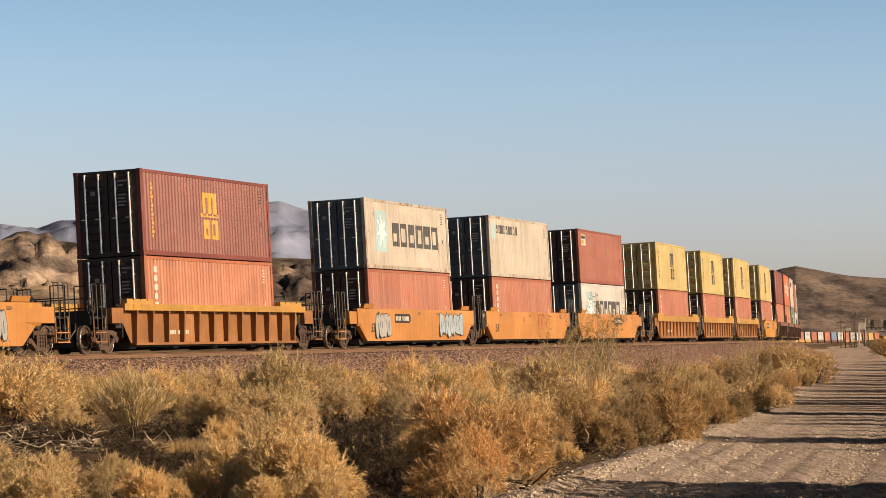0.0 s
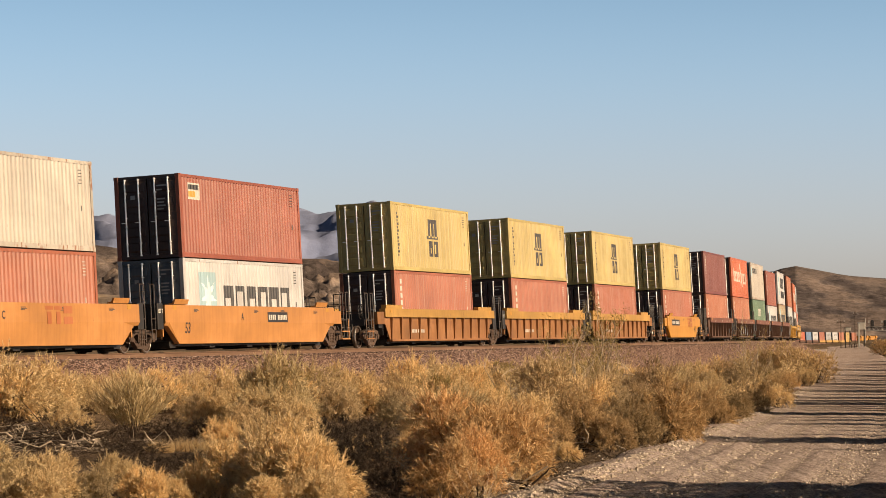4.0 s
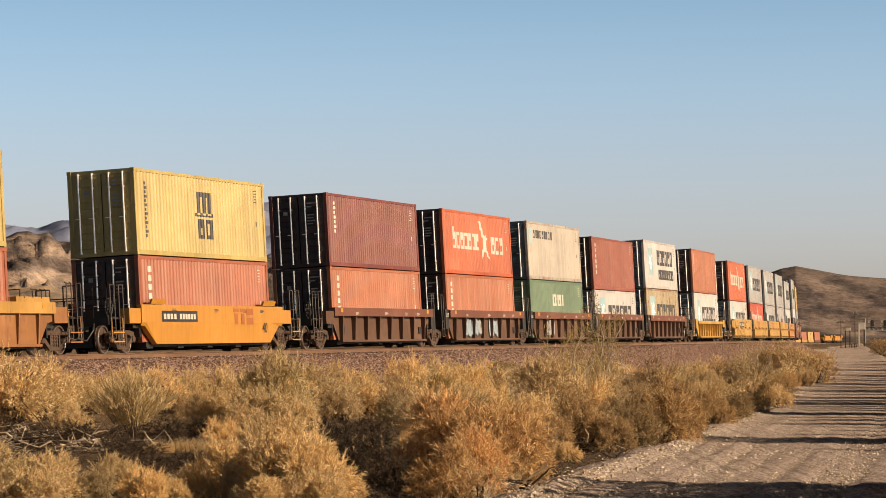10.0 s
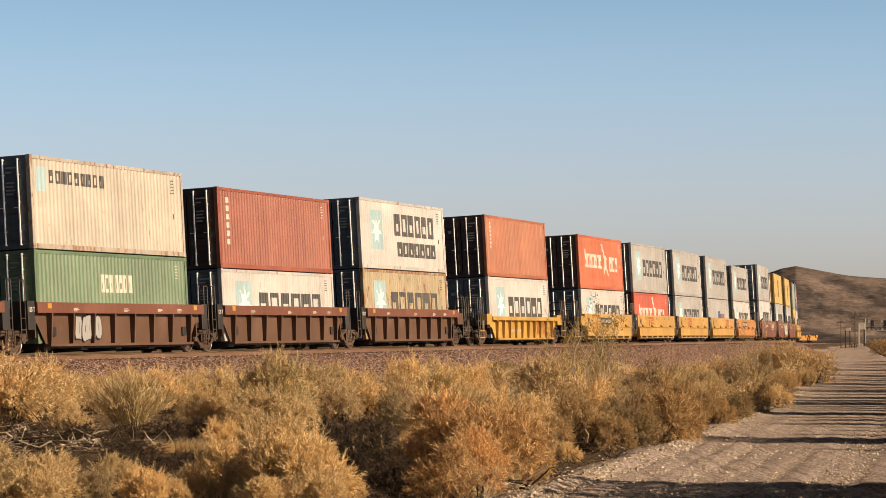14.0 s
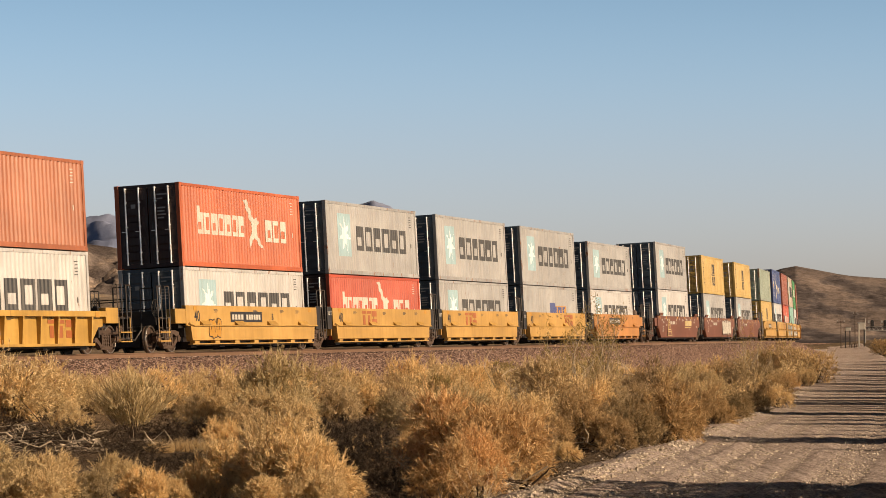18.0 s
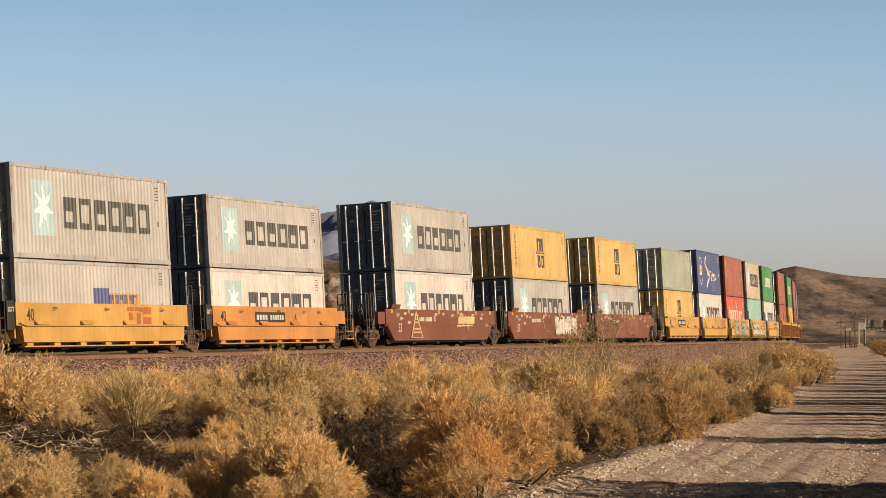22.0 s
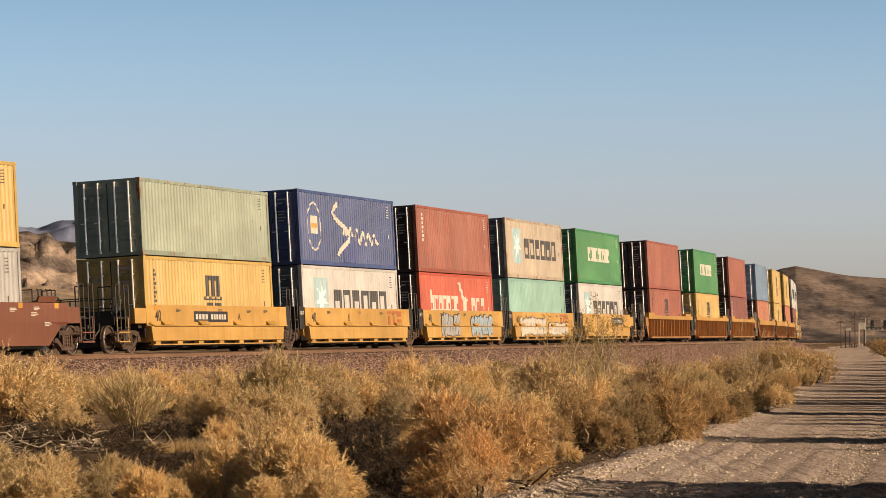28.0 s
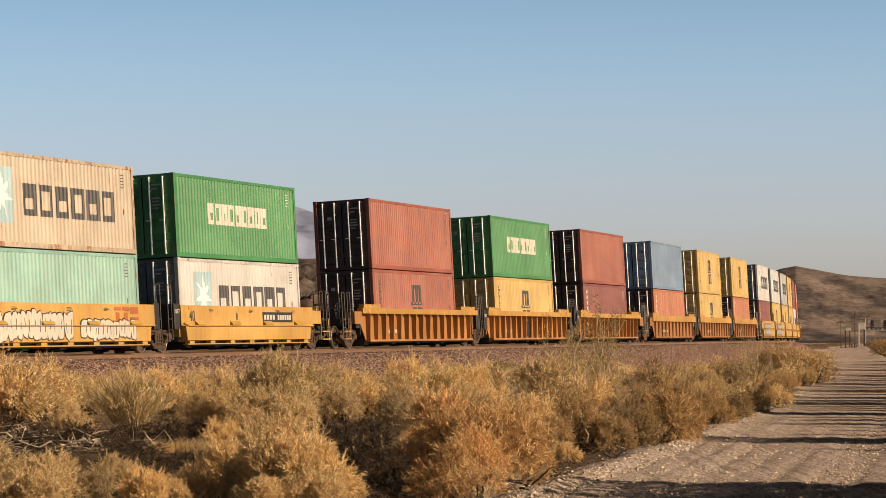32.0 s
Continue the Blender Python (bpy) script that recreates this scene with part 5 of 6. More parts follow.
def signal_gantry():
    ob = thing("signal_gantry", "aluminium signal gantry with black signal heads over the line", "railway signal")
    ob.matrix_basis = place(430, 8.02) @ Matrix.Diagonal((0.66, 0.66, 0.66, 1))
    part("mast", Shape().tube([(0, 0, 0), (0, 0, 5.3)], 0.13, 10), ALU, ob)
    part("beam", Shape().box(-0.1, 9.5, -0.12, 0.12, 2.7, 2.85).box(-0.1, 9.5, -0.12, 0.12, 3.5, 3.6), ALU, ob)
    for i in range(10):
        part("brace", Shape().tube([(i * 0.95, 0, 2.8), (i * 0.95 + 0.47, 0, 3.55), (i * 0.95 + 0.95, 0, 2.8)], 0.03, 5), ALU, ob)
    for x in (1.5, 4.3):
        hd = part("signal_head", Shape().prism([(x - 0.32, 3.3), (x + 0.32, 3.3), (x + 0.36, 3.9), (x + 0.36, 4.7), (x + 0.2, 5.0), (x - 0.2, 5.0), (x - 0.36, 4.7), (x - 0.36, 3.9)], -0.1, 0.0, "y"), BLACK, ob, "black signal head")
        for z in (3.7, 4.5):
            part("hood", Shape().lathe([(0, 0.16), (0.35, 0.16)], 12), BLACK, hd, "", Matrix.Translation((x, -0.1, z)) @ Matrix.Rotation(radians(-90), 4, "Z"))
        part("ladder", Shape().tube([(x - 0.6, 0, 2.8), (x - 0.6, 0, 4.7)], 0.04, 5).tube([(x - 0.85, 0, 2.8), (x - 0.85, 0, 4.7)], 0.04, 5).box(x - 0.9, x - 0.55, -0.1, 0.1, 4.3, 4.9), ALU, ob)


def cabinet(dist, bearing, w, h, legs, label):
    ob = thing("equipment_cabinet", label, "cabinet", "equipment cabinets by the line")
    ob.matrix_basis = place(dist, bearing)
    part("housing", Shape().box(-w / 2, w / 2, -0.4, 0.4, legs, legs + h, 0.03), INK["white"], ob)
    part("cap", Shape().box(-w / 2 - 0.06, w / 2 + 0.06, -0.46, 0.46, legs + h, legs + h + 0.07, 0.03), ALU, ob)
    part("door", Shape().box(-w / 2 + 0.08, w / 2 - 0.08, -0.43, -0.402, legs + 0.1, legs + h - 0.1), INK["white"], ob)
    for sx in (-1, 1):
        part("leg", Shape().box(sx * w * 0.4 - 0.06, sx * w * 0.4 + 0.06, -0.06, 0.06, -0.1, legs), BLACK, ob)


def pole(dist, bearing, h, cross, label):
    ob = thing("utility_pole", label, "pole", "poles by the line")
    ob.matrix_basis = place(dist, bearing)
    part("shaft", Shape().tube([(0, 0, -0.2), (0, 0, h)], [0.06, 0.04], 8), CREOSOTE_WOOD, ob)
    if cross:
        part("cross_arm", Shape().box(-cross, cross, -0.05, 0.05, h - 0.45, h - 0.33), CREOSOTE_WOOD, ob)
        for x in (-cross * 0.8, cross * 0.8):
            part("insulator", Shape().tube([(x, 0, h - 0.33), (x, 0, h - 0.18)], [0.05, 0.03], 6), ALU, ob)


signal_gantry()
cabinet(400, 7.95, 0.85, 0.9, 2.35, "pale grey metal equipment box raised on a post")
cabinet(402, 7.69, 0.75, 0.42, 2.35, "pale grey metal box on legs beside the line")
m = thing("marker_post", "white-painted marker post beside the line", "post")
m.matrix_basis = place(397, 7.905)
part("shaft", Shape().box(-0.1, 0.1, -0.1, 0.1, -0.2, 3.2, 0.02), INK["white"], m)
part("cap", Shape().box(-0.15, 0.15, -0.15, 0.15, 3.2, 3.32, 0.02), ALU, m)
pole(405, 7.565, 3.9, 0.55, "weathered wooden pole with short cross arm")
pole(420, 7.83, 4.7, 0.3, "tall weathered wooden pole with cross arm")
for b in (7.76, 7.79, 7.82, 7.85):
    pole(400, b, 0.55, 0, "short dark wooden guard post")
m = thing("concrete_slab", "pale concrete slab lying beside the line", "slab")
m.matrix_basis = place(380, 7.02)
part("slab", Shape().box(-1.0, 1.0, -0.5, 0.5, -0.1, 0.16, 0.03), INK["white"], m)

# ---- scrub ----
def leaf_material(name, stops, rough=0.85):
    m, n, l, b = material(name, rough)
    g = n.new("ShaderNodeNewGeometry")
    oi = n.new("ShaderNodeObjectInfo")
    col = ramp(n, l, g.outputs["Random Per Island"], stops)
    col = mix(n, l, 1.0, col, ramp(n, l, oi.outputs["Random"], [(0.0, (0.76, 0.78, 0.77)), (0.5, (0.98, 0.98, 0.98)), (1.0, (1.18, 1.13, 1.04))]), "MULTIPLY")
    l.new(col, b.inputs["Base Color"])
    b.inputs["Specular IOR Level"].default_value = 0.15
    tr = n.new("ShaderNodeBsdfTranslucent")
    l.new(col, tr.inputs["Color"])
    mx = n.new("ShaderNodeMixShader")
    mx.inputs[0].default_value = 0.34
    l.new(b.outputs[0], mx.inputs[1])
    l.new(tr.outputs[0], mx.inputs[2])
    l.new(mx.outputs[0], n["Material Output"].inputs[0])
    return m


LEAF = {
    "straw": leaf_material("straw_foliage", [(0.0, (0.47, 0.352, 0.182)), (0.5, (0.72, 0.553, 0.312)), (1.0, (0.84, 0.70, 0.455))]),
    "olive": leaf_material("olive_foliage", [(0.0, (0.328, 0.245, 0.119)), (0.5, (0.547, 0.422, 0.253)), (1.0, (0.688, 0.561, 0.381))]),
    "rust": leaf_material("rust_foliage", [(0.0, (0.455, 0.275, 0.122)), (0.5, (0.765, 0.51, 0.256)), (1.0, (0.9, 0.665, 0.39))]),
    "grass": leaf_material("dry_grass", [(0.0, (0.511, 0.345, 0.159)), (0.5, (0.693, 0.496, 0.262)), (1.0, (0.784, 0.641, 0.397))]),
    "green": leaf_material("green_foliage", [(0.0, (0.21, 0.17, 0.0704)), (0.5, (0.35, 0.279, 0.122)), (1.0, (0.504, 0.394, 0.192))]),
    "grey": leaf_material("grey_brown_foliage", [(0.0, (0.238, 0.17, 0.102)), (0.5, (0.364, 0.272, 0.166)), (1.0, (0.504, 0.381, 0.243))]),
    "brown": leaf_material("brown_foliage", [(0.0, (0.265, 0.188, 0.1)), (0.5, (0.415, 0.3, 0.163)), (1.0, (0.57, 0.424, 0.245))]),
    # near black, so the shade of the hollows is in the blade colour
    "dead": leaf_material("shade_dark_brush", [(0.0, (0.0275, 0.022, 0.0174)), (0.6, (0.0605, 0.0468, 0.036)), (1.0, (0.132, 0.105, 0.0812))])}
TWIG = paint("grey_brown_twig", (0.11, 0.075, 0.048), 0.9, 0, 0.3)
PALE_TWIG = paint("bleached_twig", (0.82, 0.69, 0.52), 0.9, 0, 0.3)


def slivers(P, D, length, width, rng, out=None):
    """Thin pointed blades from places P along D, their flat sides turned to out where it is given."""
    n = len(P)
    side = np.cross(D, rng.normal(size=(n, 3)) if out is None else out + rng.normal(0, 1.5, (n, 3)))
    side /= np.linalg.norm(side, axis=1)[:, None] + 1e-9
    tip = P + D * length[:, None]
    w = side * (width / 2)[:, None]
    V = np.stack([P - w, P + w, tip], 1).reshape(-1, 3)
    return V, np.arange(3 * n).reshape(-1, 3)


def quick_mesh(name, V, F):
    me = bpy.data.meshes.new(name)
    me.vertices.add(len(V))
    me.vertices.foreach_set("co", np.ascontiguousarray(V, dtype=np.float32).ravel())
    me.loops.add(F.size)
    me.loops.foreach_set("vertex_index", np.ascontiguousarray(F, dtype=np.int32).ravel())
    me.polygons.add(len(F))
    me.polygons.foreach_set("loop_start", np.arange(0, F.size, F.shape[1], dtype=np.int32))
    me.update(calc_edges=True)
    me.materials.append(None)
    return me


def unit(g):
    return g / (np.linalg.norm(g, axis=-1, keepdims=True) + 1e-9)


def bush_shape(seed, R, H, blades, leaf, width, upright=0.5, lobes=14):
    """A rounded mound: stems fan from the root to billows, each a burr of feathery sprigs set with small blades."""
    rng = np.random.default_rng(seed)
    sh, P, D, O, L, W = Shape(), [], [], [], [], []
    m = 22
    for i in range(lobes):
        a = 2 * math.pi * (i * 0.618 + rng.uniform(-0.1, 0.1))
        up = (i + 0.5) / lobes if i else 0.95
        ring = math.sqrt(max(0.0, 1 - up * up))
        k = rng.uniform(0.4, 0.92)
        c = np.array([R * k * ring * math.cos(a), R * k * ring * math.sin(a), H * (0.15 + 0.78 * k * up)])
        rl = R * rng.uniform(0.2, 0.44)
        for j in range(3):
            e = c + rng.normal(0, 0.4, 3) * rl
            root = np.array([rng.normal(0, 0.07) * R, rng.normal(0, 0.07) * R, -0.05])
            sh.tube([root, root * 0.5 + e * 0.5 + np.array([0, 0, -0.08 * H]) + rng.normal(0, 0.04, 3) * R, e], [0.010 * R, 0.008 * R, 0.004 * R], 3)
        n = max(6, int(blades / lobes / m * (rl / (0.36 * R)) ** 2))
        s = unit(rng.normal(0, 1, (n, 3)) + 0.6 * (c - np.array([0, 0, 0.2 * H])) / (0.6 * R))
        base = c + s * (rl * rng.uniform(0.2, 0.8, n) ** 0.7)[:, None]
        way = unit(s * 0.8 + np.array([0, 0, upright]) + rng.normal(0, 0.28, (n, 3)))
        ln = rl * rng.uniform(0.25, 1.3, n)
        u = rng.uniform(0, 1, (n, m))
        p = base[:, None] + way[:, None] * (u * ln[:, None])[..., None] + rng.normal(0, 0.022 * R, (n, m, 3)) * (1.15 - u[..., None])
        P.append(p.reshape(-1, 3))
        D.append(unit(way[:, None] * 0.9 + rng.normal(0, 0.5, (n, m, 3))).reshape(-1, 3))
        O.append(unit(np.repeat(s, m, 0) * 0.75 + 0.5 * (P[-1] - np.array([0, 0, 0.2 * H])) / R))
        L.append((1.25 - 0.5 * u).ravel())
        W.append((1.3 - 0.75 * u).ravel())
    P, D, O, L, W = (np.concatenate(q) for q in (P, D, O, L, W))
    q = 160
    C = P[rng.integers(0, len(P), q)] * rng.uniform(0.35, 0.9, (q, 1)) + np.array([0, 0, 0.03])
    T, _ = slivers(C, unit(rng.normal(0, 0.6, (q, 3)) + np.array([0, 0, 0.5])), R * rng.uniform(0.1, 0.3, q), R * rng.uniform(0.01, 0.02, q), rng)
    sh.add([tuple(p) for p in T.tolist()], [(3 * i, 3 * i + 1, 3 * i + 2) for i in range(q)])
    keep = P[:, 2] > 0.015
    P, D, O, L, W = P[keep], D[keep], O[keep], L[keep], W[keep]
    n = len(P)
    V, Fc = slivers(P, D, leaf * L * rng.uniform(0.6, 1.4, n), width * W * rng.uniform(0.7, 1.3, n), rng, O)
    return sh.mesh("woody_base"), quick_mesh("foliage", V, Fc)


def broom_shape(seed, R, H, stems, leaf, width):
    """An upright vase of fine stems from one root, feathered over their upper length."""
    rng = np.random.default_rng(seed)
    sh = Shape()
    a = rng.uniform(0, 2 * math.pi, stems)
    o = R * np.sqrt(rng.uniform(0, 1, stems))
    tip = np.stack([o * np.cos(a), o * np.sin(a), H * (1.02 - 0.42 * (o / R) ** 2) * rng.uniform(0.75, 1.05, stems)], 1)
    for i in range(0, stems, 5):
        q = tip[i] * np.array([0.45, 0.45, 0.6])
        sh.tube([(0, 0, -0.04), tuple(q), tuple(tip[i])], [0.012 * R, 0.007 * R, 0.003 * R], 3)
    m = 30
    u = rng.uniform(0.25, 1.0, (stems, m)) ** 0.8
    p = tip[:, None] * np.stack([u ** 1.25, u ** 1.25, u], -1) + rng.normal(0, 0.03 * R, (stems, m, 3))
    d = unit(unit(tip)[:, None] + rng.normal(0, 0.3, (stems, m, 3)))
    p, d = p.reshape(-1, 3), d.reshape(-1, 3)
    out = unit(p - np.array([0, 0, 0.3 * H]))
    V, Fc = slivers(p, d, leaf * rng.uniform(0.7, 1.6, len(p)), width * rng.uniform(0.6, 1.3, len(p)), rng, out)
    return sh.mesh("woody_base"), quick_mesh("foliage", V, Fc)


def grass_shape(seed, R, H, blades):
    rng = np.random.default_rng(seed)
    a, r = rng.uniform(0, 2 * math.pi, blades), R * np.sqrt(rng.uniform(0, 1, blades))
    P = np.stack([r * np.cos(a), r * np.sin(a), np.full(blades, -0.03)], 1)
    D = np.stack([np.cos(a) * r / R * 0.22, np.sin(a) * r / R * 0.22, np.ones(blades)], 1) + rng.normal(0, 0.17, (blades, 3))
    D /= np.linalg.norm(D, axis=1)[:, None]
    hh = H * rng.uniform(0.3, 1.1, blades) * (1 - 0.35 * (r / R) ** 2)
    V, Fc = slivers(P, D, hh, rng.uniform(0.006, 0.014, blades), rng, np.stack([np.cos(a), np.sin(a), np.full(blades, 0.3)], 1))
    n2 = blades * 2
    pick = rng.integers(0, blades, n2)
    t = rng.uniform(0.45, 1.0, n2)
    Q = P[pick] + D[pick] * (hh[pick] * t)[:, None]
    E = D[pick] + rng.normal(0, 0.5, (n2, 3))
    E /= np.linalg.norm(E, axis=1)[:, None]
    V2, F2 = slivers(Q, E, rng.uniform(0.04, 0.12, n2), rng.uniform(0.006, 0.013, n2), rng)
    sh = Shape()
    for i in range(14):
        b = rng.uniform(0, 2 * math.pi)
        sh.tube([(0.3 * R * math.cos(b), 0.3 * R * math.sin(b), -0.05), (0.5 * R * math.cos(b), 0.5 * R * math.sin(b), H * 0.5), (0.7 * R * math.cos(b), 0.7 * R * math.sin(b), H * 0.9)], [0.007, 0.005, 0.002], 3)
    return sh.mesh("stalk_tuft"), quick_mesh("grass_tuft", np.concatenate([V, V2]), np.concatenate([Fc, F2 + len(V)]))


def pools(seeds, make):
    """Fine small bushes for near by, and ever coarser and larger ones for further off; each with its radius."""
    near = [(*make(s, 0.40, 0.56, 1.0, 0.046, 0.0078), 0.40) for s in seeds]
    mid = [(*make(s + 30, 0.52, 0.73, 0.8, 0.055, 0.0105), 0.52) for s in seeds]
    far = [(*make(s + 50, 0.75, 1.02, 0.5, 0.075, 0.018), 0.75) for s in seeds]
    return near, mid, far


def mound(blades, upright, lobes):
    return lambda s, R, H, k, leaf, width: bush_shape(s, R, H, int(blades * k), leaf, width, upright, lobes)


BUSHES = {
    "straw": pools((1, 2, 3), mound(18000, 0.25, 19)), "olive": pools((4, 5), mound(18000, 0.15, 21)), "rust": pools((6, 7), mound(19000, 0.1, 22)), "green": pools((8, 9), mound(17000, 0.2, 19)),
    "broom": pools((16, 17), lambda s, R, H, k, leaf, width: broom_shape(s, R, H, int(240 * k), leaf, width)),
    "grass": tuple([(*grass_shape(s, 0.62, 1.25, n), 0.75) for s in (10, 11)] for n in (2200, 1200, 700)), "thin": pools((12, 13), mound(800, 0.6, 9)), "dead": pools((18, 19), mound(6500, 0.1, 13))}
BUSHES["grey"] = BUSHES["brown"] = BUSHES["olive"]
BUSHES["tumble"] = BUSHES["rust"]
LABEL = {"straw": ("scrub_bush", "straw-coloured dry desert scrub bush on sandy ground", "bush"), "olive": ("scrub_bush", "olive-gold desert scrub bush on sandy ground", "bush"), "rust": ("scrub_bush", "rust-orange dry rounded scrub bush", "bush"),
         "green": ("scrub_bush", "dull green desert scrub bush", "bush"), "grass": ("grass_clump", "tall blond dry grass clump", "grass"), "thin": ("scrub_bush", "sparse twiggy half-bare scrub bush", "bush"), "broom": ("scrub_bush", "feathery upright blond scrub bush on sandy ground", "bush"),
         "grey": ("scrub_bush", "dusty grey-brown scrub bush", "bush"), "brown": ("scrub_bush", "round dull brown scrub bush", "bush"), "dead": ("dead_brush", "low tangle of dead brush, painted dark as a hollow's shade", "dead brush"), "tumble": ("tumbleweed", "round orange dry tumbleweed at the road's edge", "tumbleweed")}
placed = []


def bush(kind, x, y, size, tall=1.0, rnd=random.Random(8)):
    name, label, cat = LABEL[kind]
    pool = BUSHES[kind][0 if y < 48 else 1 if y < 72 else 2]
    a, b, r = rnd.choice(pool)
    ob = thing(name, label, cat, "scrub beside the track")
    ob.matrix_basis = Matrix.Translation((x, y, gz(x, y))) @ Matrix.Rotation(rnd.uniform(0, 6.28), 4, "Z") @ Matrix.Diagonal((size / r, size / r, size / r * tall, 1))
    part("stalk_tuft" if kind == "grass" else "woody_base", a, PALE_TWIG if kind in ("thin", "grass") else TWIG, ob)
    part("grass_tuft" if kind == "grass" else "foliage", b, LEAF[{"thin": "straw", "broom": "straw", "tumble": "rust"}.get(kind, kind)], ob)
    placed.append((x, y, size))
    return ob


